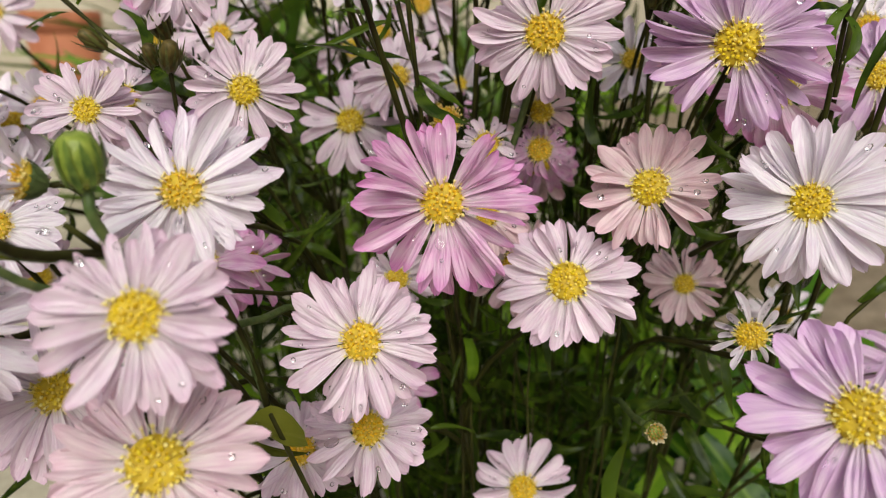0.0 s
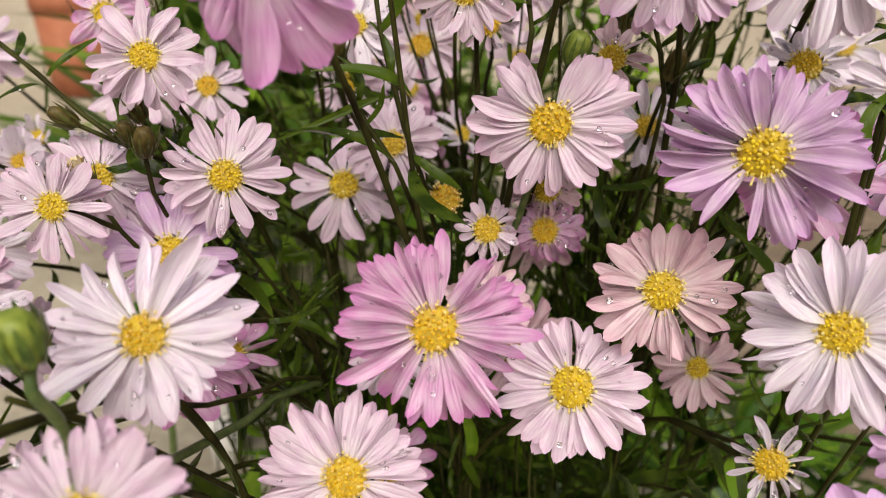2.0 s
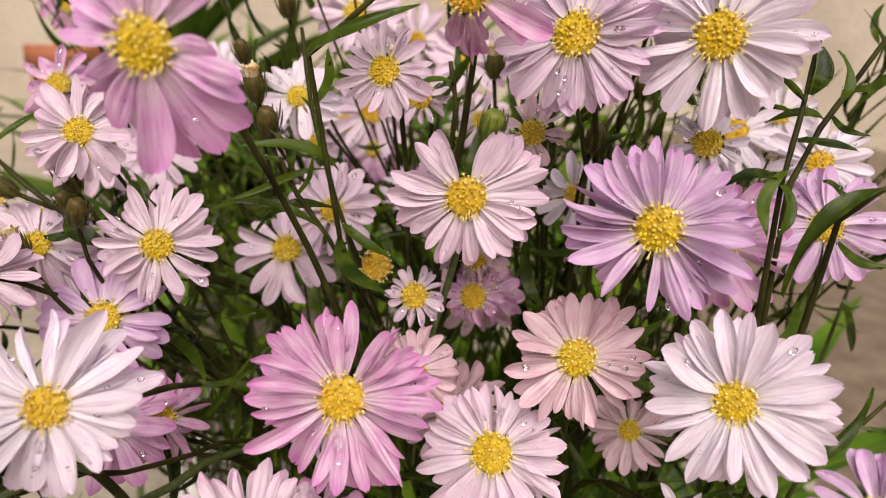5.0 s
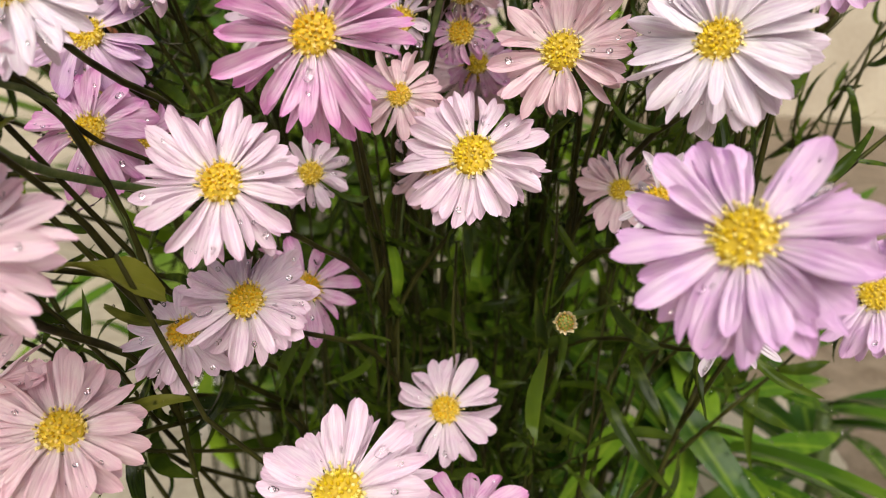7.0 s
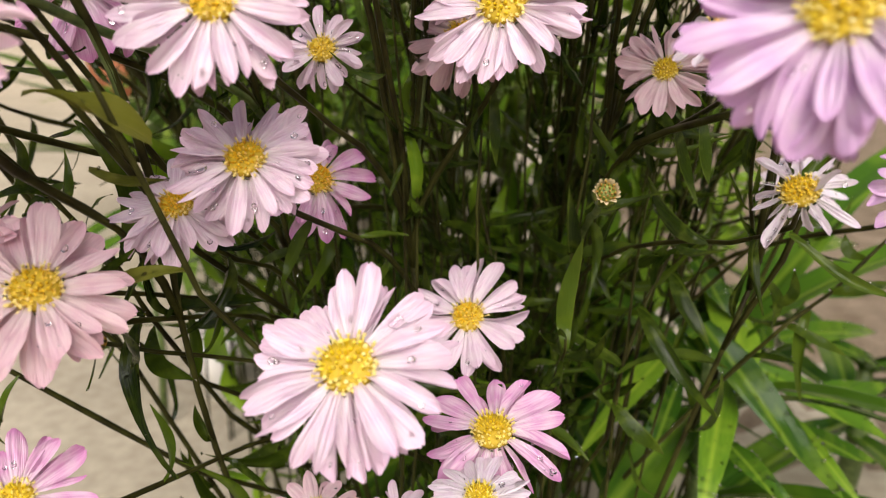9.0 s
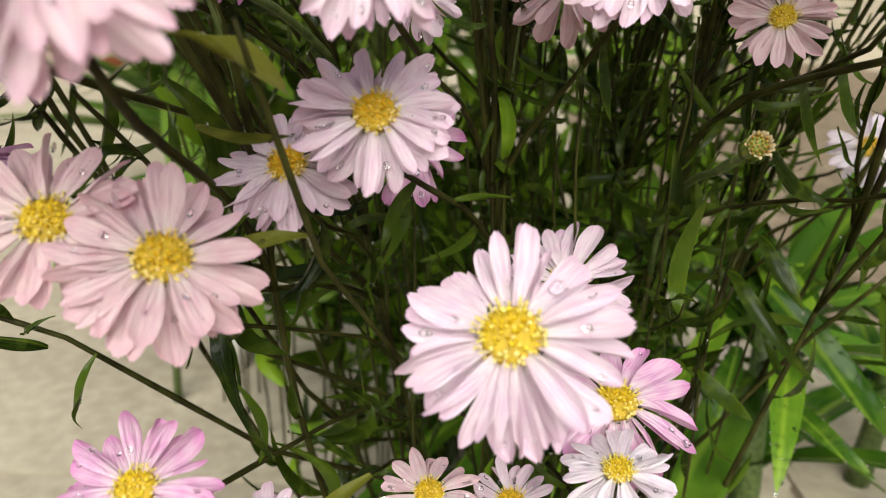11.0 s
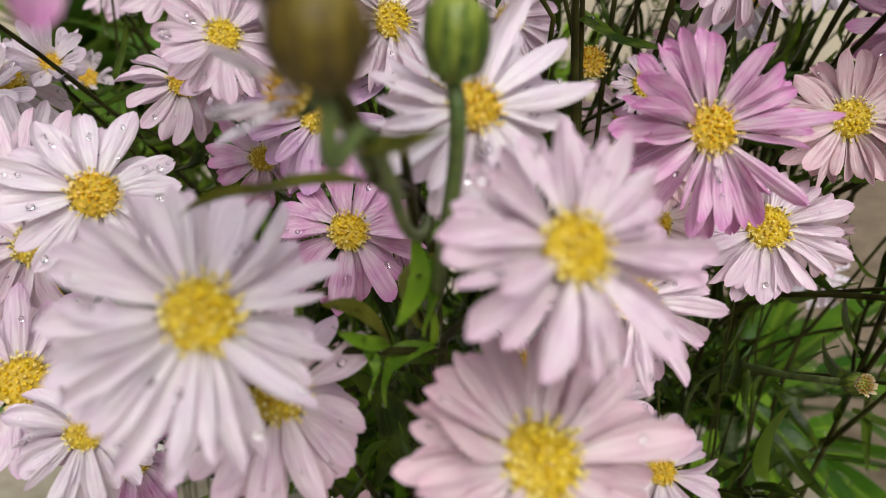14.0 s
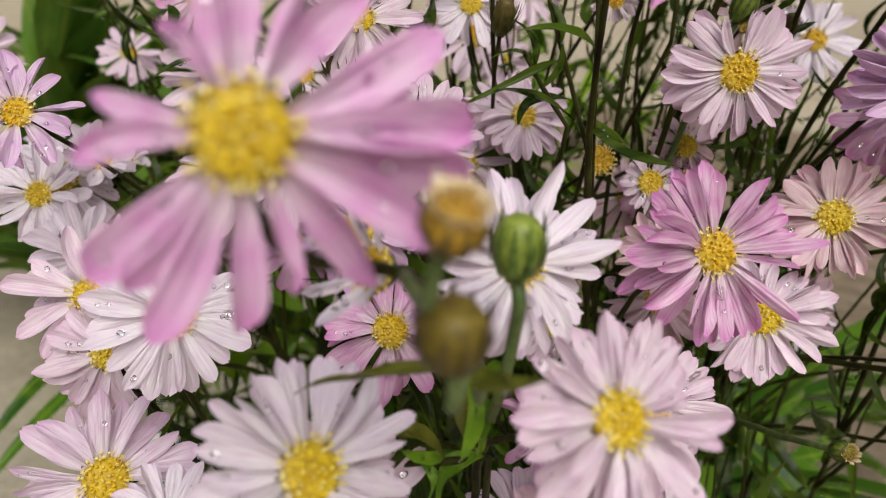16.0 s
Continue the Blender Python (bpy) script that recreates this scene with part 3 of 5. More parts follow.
flower("lilac", (0.0509, 0.1293, 0.3154), 0.0330, 30, 0, 15, 3, 2, rays="94/.86 82/.84 66/.72 44/.88 27/.82 14/.85 3/.92 357/.98 346/.95 335/1.05 325/1.06 302/.94 293/1 284/1 273/.86 235/.9 220/.9 206/.98 196/1.08 185/1.04 174/.95 164/1.03 158/1.04 142/1 131/.9 121/.96 112/.8 103/.84 36/.8 74/.8", slim=0.86)
flower("pale", (0.0194, 0.1459, 0.3170), 0.0319, 24, -4, 15, 2, 6, rays="49/1 62/0.88 71/0.74 19/1.05 33/1.05 0/1.02 340/0.9 331/0.85 316/0.8 301/0.8 294/0.66 261/0.7 253/0.87 279/0.8 268/0.85 236/0.78 217/0.82 208/0.9 200/1 187/0.97 181/1 162/0.97 172/0.9 138/0.9 125/0.85 114/0.66 41/0.95")
flower("pink", (0.0223, 0.1676, 0.2993), 0.0178, 16, -8, 25, 0, 14)
flower("mauve", (0.0221, 0.1649, 0.2908), 0.0153, 16, -10, 20, 0, 10)
flower("pink", (0.0605, 0.1680, 0.2565), 0.0215, 20, -4, 15, 4, 4)
flower("ragged", (0.0568, 0.1207, 0.2638), 0.0178, 15, 6, 25, -4, 10)
flower("lilac", (0.0584, 0.0880, 0.2663), 0.0328, 19, 0, 6, 2, 4, rays="66/.97 78/.7 108/.84 118/.8 127/.98 150/.96 170/1.08 160/.62 187/1.05 206/1.05 220/.85 232/1.0 248/.95 256/.9 266/.99 275/.78 285/1.05 297/.95 309/1.0 320/.8 332/1.0 345/.95 2/.98 18/1.03 29/.97 40/.75", leaves=3, slim=1.08)
flower("pale", (-0.0147, 0.1218, 0.2430), 0.0270, 24, -6, 15, 0, 8, rays="18/1.04 6/0.9 353/0.82 338/0.87 312/0.84 302/0.87 275/0.86 263/0.97 255/0.82 233/1 223/0.9 206/1 180/1.02 170/1 160/1 137/0.94 119/0.88 107/0.9 95/0.9 76/0.92 64/1 48/1.06 33/0.85 150/0.9 191/0.9 326/0.8")
flower("pale", (0.0210, 0.1590, 0.2023), 0.0297, 18, 0, 10, 0, 8)
flower("pale", (-0.0637, 0.1042, 0.2605), 0.0291, 22, -10, 25, -6, 16)
flower("pale", (-0.0120, 0.1836, 0.3059), 0.0242, 18, -5, 15, 0, 20)
flower("pale", (-0.0116, 0.1641, 0.2589), 0.0196, 18, -6, 15, 4, 6)
flower("pink", (0.0096, 0.1539, 0.2778), 0.0207, 18, -4, 15, 4, 10)
flower("pale", (0.0052, 0.1021, 0.2176), 0.0331, 30, 0, 10, 0, 4, rays="91/0.99 115/0.99 84/0.92 62/1.02 54/1 33/0.98 19/1.03 5/0.98 357/1 340/0.95 322/1.04 311/1 297/0.98 288/1.03 274/1 268/0.99 252/0.98 241/0.88 235/0.99 226/0.96 217/0.96 205/1 190/1 173/0.95 164/0.98 154/0.97 133/0.9 26/0.92 44/0.85", disc=0.136)
flower("white", (-0.0690, 0.0871, 0.2781), 0.0295, 22, 0, 12, -2, 6, rays="87/0.86 100/0.82 74/0.9 62/0.94 46/0.97 25/0.96 7/1.04 352/0.78 320/0.78 328/1.02 308/0.92 280/1.06 268/1.03 245/1.07 227/1.07 195/0.97 165/0.9 148/.88 180/.92 238/.95 292/.95 131/0.8 112/0.78 35/0.9 258/0.9 212/0.9 338/0.9 54/0.93 203.5/0.93 219.5/0.93 345/0.93 359.5/0.93", leaves=7, slim=0.80)
flower("white", (-0.0922, 0.1244, 0.2472), 0.0231, 22, -8, 30, -12, 14)
flower("pink", (-0.0569, 0.1069, 0.2300), 0.0273, 17, 0, 12, -6, 4)
flower("pink", (-0.0401, 0.1033, 0.2265), 0.0295, 22, 0, 12, 0, 4, rays="93/0.97 32/0.8 347/0.97 325/0.8 310/0.98 294/0.95 278/1 262/1 246/0.95 225/0.92 205/0.92 185/1.04 170/1.04 139/1 115/1 65/0.82 8/0.76 155/0.9 48/0.75 80/0.85 236/0.85 104/0.9")
flower("mauve", (-0.0519, 0.1438, 0.2699), 0.0284, 16, -10, 25, -8, 16)
flower("rose", (-0.0920, 0.1447, 0.2289), 0.0228, 15, -30, 30, -10, 25)
flower("rose", (-0.0721, 0.0687, 0.3173), 0.0305, 16, -2, 22, -32, 8, rays="159/.60 184/.68 219/.98 243/1.12 265/1.0 286/.82 309/1.08 324/1.14 344/1.24 0/1.24 12/1.1 25/1.16 42/1.0 58/.92 80/.9 101/.75 122/.55 231/.9", via=[(-0.0690, 0.0745, 0.3070), (-0.0600, 0.0745, 0.3042), (-0.0535, 0.0840, 0.2920), (-0.0421, 0.1189, 0.2743)], leaves=0, slim=0.84, full=False)
flower("pale", (-0.0547, 0.1511, 0.3276), 0.0228, 18, -6, 25, -4, 22)
flower("rose", (-0.0209, 0.1034, 0.3434), 0.0288, 14, 6, 45, -4, 8, rays="97/1.05 74/1.08 41/1.1 330/.95 314/1.15 298/1.25 282/1.25 266/1.22 250/1.22 232/1.1 205/.75 172/.6 145/.62 352/.6 118/.7", leaves=3, slim=1.0)
flower("pale", (0.0040, 0.1501, 0.3397), 0.0195, 20, 0, 20, -6, 22)
flower("pale", (0.0095, 0.1824, 0.3333), 0.0144, 16, 0, 15, 0, 10)
flower("bare", (0.0003, 0.1665, 0.2971), 0.0076, 8, 30, 0, 0, 20)
flower("lilac", (0.1248, 0.1691, 0.2327), 0.0354, 20, -4, 20, 4, 10)
flower("lilac", (0.0980, 0.1648, 0.3081), 0.0282, 18, -10, 25, 10, 16)
flower("pink", (0.0335, 0.1649, 0.3272), 0.0175, 12, -12, 20, 0, 25)
flower("mauve", (-0.0128, 0.1610, 0.2320), 0.0292, 12, -4, 15, 35, 6)
flower("mauve", (0.0269, 0.1302, 0.1913), 0.0313, 14, -8, 40, 4, 20)
flower("white", (0.0248, 0.1160, 0.1873), 0.0210, 16, -8, 40, 6, 26)
flower("ragged", (0.0726, 0.1235, 0.2405), 0.0197, 17, -4, 40, 0, 14)
flower("pink", (0.0176, 0.1654, 0.2623), 0.0284, 18, -8, 15, -4, 14)
flower("pale", (-0.0297, 0.1287, 0.2334), 0.0254, 20, -10, 18, -8, 14)
flower("mauve", (-0.0465, 0.1001, 0.1930), 0.0239, 16, 0, 10, -6, 10)
flower("pink", (-0.0062, 0.1261, 0.1733), 0.0196, 16, 0, 15, 0, 10)
flower("pale", (0.0092, 0.1302, 0.1685), 0.0183, 16, 0, 15, 0, 14)
flower("pale", (-0.0325, 0.1138, 0.1741), 0.0191, 16, 0, 15, 0, 14)
flower("white", (-0.0893, 0.1347, 0.2800), 0.0290, 18, -6, 35, -6, 16)
flower("white", (-0.1134, 0.1808, 0.2782), 0.0261, 20, -4, 30, -10, 14)
flower("white", (-0.0599, 0.0987, 0.2971), 0.0187, 7, 44, 0, -75, 6, via=[(-0.0421, 0.1189, 0.2743)], leaves=0, slim=0.6)
flower("blush", (0.0377, 0.1429, 0.3464), 0.0324, 24, -6, 30, -4, 24, rays="127/.82 105/.7 80/.7 60/.75 29/.9 45/.8 12/.8 358/.84 340/.85 321/.86 306/.85 292/.84 276/.78 260/.75 246/.85 234/.94 218/1 202/1.08 190/.95 175/.85 150/.75")
flower("white", (0.0597, 0.1350, 0.3463), 0.0329, 20, -4, 35, 0, 16, rays="92/.96 80/.94 62/.97 45/1.02 32/1.06 20/.8 0/1 335/.82 307/.9 313/.77 290/.86 267/.97 239/.92 220/.95 208/.98 190/.92 167/.92 150/.85 137/.88 115/.85 102/.8 348/.85 278/.85")
flower("mauve", (0.0185, 0.1285, 0.3522), 0.0283, 10, -14, 50, 0, 10, rays="262/1.1 240/.8 318/1.05 331/1.1 20/.6 50/.8 80/.9 110/.9 140/.8 275/1.0 250/.95 170/.6", slim=0.95)
flower("pale", (0.0359, 0.1745, 0.3568), 0.0227, 18, -6, 20, 0, 22)
flower("pale", (0.0583, 0.1708, 0.3601), 0.0288, 18, -6, 20, 0, 22)
flower("pale", (-0.0701, 0.1623, 0.2984), 0.0246, 18, -6, 25, -10, 18)
flower("white", (-0.0218, 0.1966, 0.3321), 0.0229, 14, -6, 20, -8, 22)
flower("white", (0.0649, 0.1499, 0.3272), 0.0159, 16, -14, 20, 0, 30)
flower("white", (0.1056, 0.1860, 0.3187), 0.0257, 18, -8, 20, 4, 24)
flower("pale", (0.0093, 0.1587, 0.2929), 0.0147, 14, -6, 20, 0, 12)
flower("blush", (-0.1033, 0.1341, 0.2515), 0.0321, 18, -4, 15, -16, 10)
flower("lilac", (-0.1165, 0.1634, 0.3115), 0.0238, 12, 10, 20, -40, 20)
flower("white", (-0.1238, 0.1909, 0.2910), 0.0242, 16, 10, 20, -40, 14)
flower("white", (-0.1121, 0.2006, 0.2966), 0.0203, 14, 40, 0, -20, 24)
flower("pale", (-0.1067, 0.1563, 0.2774), 0.0311, 20, -6, 25, -30, 12)
flower("pale", (-0.1030, 0.1477, 0.2692), 0.0269, 18, -20, 35, -20, 18)
flower("white", (-0.1140, 0.2354, 0.2918), 0.0166, 10, 45, 0, -10, 24)
flower("white", (-0.1367, 0.2515, 0.2935), 0.0175, 10, 45, 0, -10, 24)
flower("pale", (-0.1140, 0.1886, 0.2500), 0.0280, 18, -6, 20, -14, 12)
flower("pale", (-0.0823, 0.1863, 0.2931), 0.0274, 16, -20, 25, -14, 20)
flower("pale", (-0.0857, 0.2195, 0.3155), 0.0317, 14, -8, 15, -6, 26)
flower("pale", (-0.0633, 0.2090, 0.3157), 0.0239, 14, -8, 15, 0, 26)
flower("white", (0.0049, 0.2253, 0.3008), 0.0210, 10, 40, 0, 0, 30)
flower("mauve", (0.0262, 0.1885, 0.2838), 0.0197, 14, -20, 20, 0, 14)
flower("mauve", (0.0728, 0.1592, 0.3050), 0.0322, 16, -10, 25, 0, 14)
flower("pale", (-0.0118, 0.2353, 0.3545), 0.0284, 16, -12, 20, 0, 30)
flower("pale", (-0.0654, 0.1915, 0.3524), 0.0203, 14, -12, 20, -10, 30)
flower("mauve", (-0.0868, 0.2062, 0.3340), 0.0242, 12, -16, 20, -10, 22)
flower("pale", (-0.0135, 0.1911, 0.3064), 0.0243, 14, -10, 15, 0, 24)
flower("white", (-0.1220, 0.2018, 0.2926), 0.0318, 16, -10, 15, -20, 20)
flower("mauve", (-0.0439, 0.1503, 0.2676), 0.0227, 14, -18, 20, 20, 8)
flower("pale", (-0.0253, 0.1916, 0.2937), 0.0302, 14, -12, 20, 0, 30)
flower("white", (0.1239, 0.2409, 0.2176), 0.0280, 14, -8, 15, 10, 14)
flower("white", (0.0471, 0.1850, 0.3104), 0.0216, 14, -8, 15, 0, 14)
flower("lilac", (-0.0555, 0.1536, 0.2886), 0.0290, 16, -8, 20, -6, 16)
flower("pale", (-0.0709, 0.1596, 0.3027), 0.0238, 16, -20, 25, -10, 16)
flower("mauve", (-0.0674, 0.1846, 0.2765), 0.0239, 14, -14, 20, 0, 14)
flower("white", (0.0993, 0.2234, 0.3226), 0.0302, 16, -8, 20, 0, 26)
flower("pale", (-0.0083, 0.2443, 0.3248), 0.0298, 14, -10, 20, 0, 28)
flower("pink", (0.0244, 0.1981, 0.2812), 0.0286, 14, -16, 20, 6, 14)


behind = random.Random(21)
for k in range(18):
    flower(behind.choice(("white", "pale", "pale", "pink", "mauve")), (behind.uniform(-0.17, 0.15), behind.uniform(0.23, 0.36), behind.uniform(0.28, 0.385)),
           behind.uniform(0.024, 0.032), behind.randint(14, 20), behind.randint(-18, 2), 20, behind.randint(-35, 35), behind.randint(0, 40), drops=0, leaves=5)


def bud(place, size, turn, rise, leaves=3, mesh=0, tip=None, via=None, stout=0.85, thick=0.0005):
    SERIAL[0] += 1
    rng = random.Random(SERIAL[0] * 13)
    p = Vector(place)
    az, el = radians(turn), radians(rise)
    n = Vector((math.sin(az) * math.cos(el), -math.cos(az) * math.cos(el), math.sin(el)))
    fork = crown_of(p)
    thing = tagged(new("aster_bud"), ("closed green aster bud on a thin stem" if mesh == 0 else "spent olive green aster head without petals" if mesh == 3 else "withered brown aster bud on a thin stem") if not tip else "faded brown aster head on a thin stem", "flower bud", "aster buds in the bed")
    thing.location = fork
    at = Matrix.Translation(p) @ frame_of(n.orthogonal(), n)
    core = put("bud", BUDS[mesh][0], thing, at @ Matrix.Diagonal((size * (stout if mesh != 3 else 0.62), size * (stout if mesh != 3 else 0.62), size, 1)))
    sub("bract", BUDS[mesh][1], core, "narrow overlapping green bracts")
    if tip:
        bm = bmesh.new()
        for k in range(22):
            a, q = k * 2.4, math.sqrt((k + 0.5) / 22)
            floret(bm, Vector((math.cos(a) * q * 0.58, math.sin(a) * q * 0.58, 0.72)), Vector((math.cos(a) * q * 0.5, math.sin(a) * q * 0.5, 1)).normalized(), 0.42, 0.10, True)
        sub("faded_floret", mesh_of("faded_floret", bm, DRY), core, "brown withered florets")
        bm = bmesh.new()
        for k in range(17):
            a = k * 2 * math.pi / 17 + rng.uniform(-0.1, 0.1)
            o, reach, lift = Vector((math.cos(a), math.sin(a), 0)), rng.uniform(0.22, 0.45), rng.uniform(0.45, 0.8)
            side = Vector((-o.y, o.x, 0))
            sheet(bm, 2, 4, lambda u, v: o * (0.62 + reach * u) + side * (v * 0.17 * (1 - u ** 3)) + Vector((0, 0, 0.62 + lift * math.sin(1.9 * u) + 0.06 * v * v)))
        sub("withered_petal", mesh_of("withered_petal", bm, STRAW), core, "short curled straw-coloured petals")
    pts = stem_path(p - n * size * 0.9, -n, fork, via)
    bm = bmesh.new()
    thick = 0.0008 if mesh == 0 else thick
    tube(bm, pts, [thick * (1 + 0.1 * i / len(pts)) for i in range(len(pts))])
    put("stem", mesh_of("stem", bm, STEM if thick < 0.00055 else CUP), thing, Matrix.Identity(4))
    grow_leaves(thing, pts, rng, leaves, 20, 65, 0.010, 0.022, 0.04, 0.9)
    return thing


bud((-0.0455, 0.0875, 0.302), 0.0038, -5, 78, leaves=0, via=[(-0.0443, 0.1060, 0.2700)])
bud((-0.0580, 0.0656, 0.3022), 0.0030, 0, 70, mesh=1, stout=1.05, leaves=0, thick=0.0006, via=[(-0.0550, 0.0740, 0.2950), (-0.0490, 0.0900, 0.2835), (-0.0421, 0.1189, 0.2743)])
bud((-0.0592, 0.0600, 0.3121), 0.0018, 10, 60, mesh=2, tip=True, stout=1.35, leaves=0, thick=0.0006, via=[(-0.0600, 0.0740, 0.3040), (-0.0535, 0.0850, 0.2910), (-0.0421, 0.1189, 0.2743)])
bud((0.0440, 0.1310, 0.2372), 0.0028, -5, 24, tip=True)
for place, size, turn in (((-0.0225, 0.1676, 0.3281), 0.0046, 5), ((-0.0327, 0.1879, 0.3428), 0.0036, -10), ((0.0478, 0.1703, 0.3255), 0.0042, 15),
                          ((-0.0588, 0.1531, 0.3182), 0.0040, -25), ((-0.0561, 0.1496, 0.3120), 0.0040, 30), ((-0.0237, 0.1969, 0.3539), 0.0040, 0)):
    bud(place, size * 0.9, turn, 62, mesh=3, leaves=6)
bud((-0.0540, 0.1380, 0.2020), 0.0028, -70, 20, mesh=2, leaves=3)
for place, size, turn in (((-0.0249, 0.1676, 0.3356), 0.0036, -15), ((0.0025, 0.1915, 0.3397), 0.0036, 10), ((0.0271, 0.1959, 0.3405), 0.0038, -5), ((0.041, 0.1858, 0.3336), 0.0034, 20), ((0.066, 0.2038, 0.3347), 0.0034, -20), ((-0.0681, 0.1488, 0.305), 0.0034, -70), ((0.1062, 0.1778, 0.2961), 0.0036, 50)):
    bud(place, size, turn, 70, mesh=3, tip=True, leaves=4)
bud((-0.0765, 0.1603, 0.3148), 0.0032, -60, 35, mesh=3, leaves=2)
bud((0.0244, 0.1533, 0.3297), 0.0034, 20, 60)
bud((-0.0645, 0.1617, 0.3114), 0.0032, -20, 60, mesh=3)


# ---- leafy shoots that fill the bed ----
def shoot(x, y, height, lean_x, lean_y, leaves, small=0.009, large=0.018, lo=-70, hi=15, branch=True, meshes=None, label="dark green leafy aster shoot without a flower"):
    SERIAL[0] += 1
    rng = random.Random(SERIAL[0] * 11)
    top = Vector((x + lean_x, y + lean_y, height))
    foot = crown_of(top) if branch else Vector((x, y, 0))
    thing = tagged(new("aster_shoot"), label, "plant", "leafy shoots in the bed")
    thing.location = foot
    rise = height - foot.z
    pts = bezier(foot, foot + Vector((0, 0, rise * 0.4)), top - Vector((lean_x * 0.4, lean_y * 0.4, rise * 0.3)), top, 12)
    for i in range(2, 12):
        pts[i] = pts[i] + 0.003 * noise.noise_vector(pts[i] * 30)
    bm = bmesh.new()
    tube(bm, pts, [0.0006 * (1 - 0.5 * i / 12) for i in range(13)])
    put("stem", mesh_of("stem", bm, STEM), thing, Matrix.Identity(4))
    grow_leaves(thing, pts[::-1], rng, leaves, lo, hi, small, large, 0.0, 0.9, meshes)


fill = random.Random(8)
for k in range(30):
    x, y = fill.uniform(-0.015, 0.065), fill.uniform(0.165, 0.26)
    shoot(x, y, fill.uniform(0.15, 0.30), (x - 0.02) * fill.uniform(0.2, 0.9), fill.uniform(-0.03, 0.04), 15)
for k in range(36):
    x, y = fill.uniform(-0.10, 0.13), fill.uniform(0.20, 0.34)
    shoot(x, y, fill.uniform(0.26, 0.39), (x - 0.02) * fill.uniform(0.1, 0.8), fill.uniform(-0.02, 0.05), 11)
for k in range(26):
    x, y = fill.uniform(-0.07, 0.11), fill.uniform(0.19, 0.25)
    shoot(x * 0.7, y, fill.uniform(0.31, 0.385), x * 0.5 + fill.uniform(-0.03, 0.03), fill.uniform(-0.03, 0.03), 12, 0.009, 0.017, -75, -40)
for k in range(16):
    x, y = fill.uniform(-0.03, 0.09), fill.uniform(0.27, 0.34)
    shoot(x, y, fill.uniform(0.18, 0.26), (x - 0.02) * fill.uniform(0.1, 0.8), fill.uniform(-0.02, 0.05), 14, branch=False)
for k in range(14):
    x, y = fill.uniform(-0.03, 0.11), fill.uniform(0.30, 0.37)
    shoot(x, y, fill.uniform(0.12, 0.20), fill.uniform(-0.02, 0.02), fill.uniform(-0.02, 0.03), 20, 0.018, 0.034, -60, 5, branch=False, meshes=LIT_BROADS, label="broad-leaved shoot low behind the asters in fresh, lit green")
for k in range(4):
    x, y = fill.uniform(0.085, 0.14), fill.uniform(0.20, 0.30)
    shoot(x, y, fill.uniform(0.27, 0.35), fill.uniform(0.0, 0.03), fill.uniform(-0.02, 0.05), 16)

for k in range(46):
    x, y = fill.uniform(-0.012, 0.075), fill.uniform(0.155, 0.265)
    shoot(x, y, fill.uniform(0.20, 0.30), (x - 0.025) * fill.uniform(0.3, 0.9), fill.uniform(-0.02, 0.03), 3, 0.008, 0.016, -70, -20, branch=False, meshes=None if k % 3 else YOUNG_LIT, label="thin dark upright aster stem with few leaves")

for k in range(34):
    x, y = fill.uniform(-0.075, 0.12), fill.uniform(0.27, 0.42)
    shoot(x, y, fill.uniform(0.14, 0.28), fill.uniform(-0.02, 0.02), fill.uniform(-0.02, 0.03), 11, 0.020, 0.036, -60, 10, branch=False, meshes=LIT_BROADS if k % 2 else BROADS, label="broad-leaved green shoot low behind the asters")



def thicket(x, y, height, leaves, meshes, small, large, label):
    """A dense shoot far back in the bed, whose many leaves are one mass."""
    rng = random.Random(int(1e4 * (x + 3 * y)))
    foot, top = Vector((x, y, 0)), Vector((x + rng.uniform(-0.03, 0.03), y + rng.uniform(-0.02, 0.02), height))
    thing = tagged(new("aster_shoot"), label, "plant", "leafy shoots in the bed")
    thing.location = foot
    pts = bezier(foot, foot + Vector((0, 0, height * 0.4)), top - Vector((0, 0, height * 0.3)), top, 12)
    bm = bmesh.new()
    tube(bm, pts, [0.0008 * (1 - 0.5 * i / 12) for i in range(13)])
    put("stem", mesh_of("stem", bm, STEM), thing, Matrix.Identity(4))
    verts, faces, shape = [], [], None
    for k in range(leaves):
        p = pts[rng.randint(4, 12)]
        a, e, size = rng.uniform(0, 6.283), radians(rng.uniform(-10, 60)), rng.uniform(small, large)
        lie = Matrix.Translation(p) @ frame_of(Vector((math.cos(a) * math.cos(e), math.sin(a) * math.cos(e), math.sin(e))), Vector((0, 0, 1))) @ Matrix.Diagonal((size, size, size, 1))
        shape = rng.choice(meshes)
        start = len(verts)
        verts += [lie @ v.co for v in shape.vertices]
        faces += [[i + start for i in f.vertices] for f in shape.polygons]
    me = bpy.data.meshes.new("foliage")
    me.from_pydata(verts, [], faces)
    me.materials.append(shape.materials[0])
    me.polygons.foreach_set("use_smooth", [True] * len(me.polygons))
    put("foliage", me, thing, Matrix.Identity(4))


for k in range(30):
    x, y = fill.uniform(-0.16, 0.17), fill.uniform(0.36, 0.46)
    thicket(x, y, fill.uniform(0.22, 0.335), 34, LEAVES if k % 3 and x < 0.06 else LIT_BROADS, 0.014, 0.030, "dark leafy aster shoot at the back of the bed")

# ---- leaves hiding a flower's face from the camera are removed, and the rest hold rain ----
shower = random.Random(77)
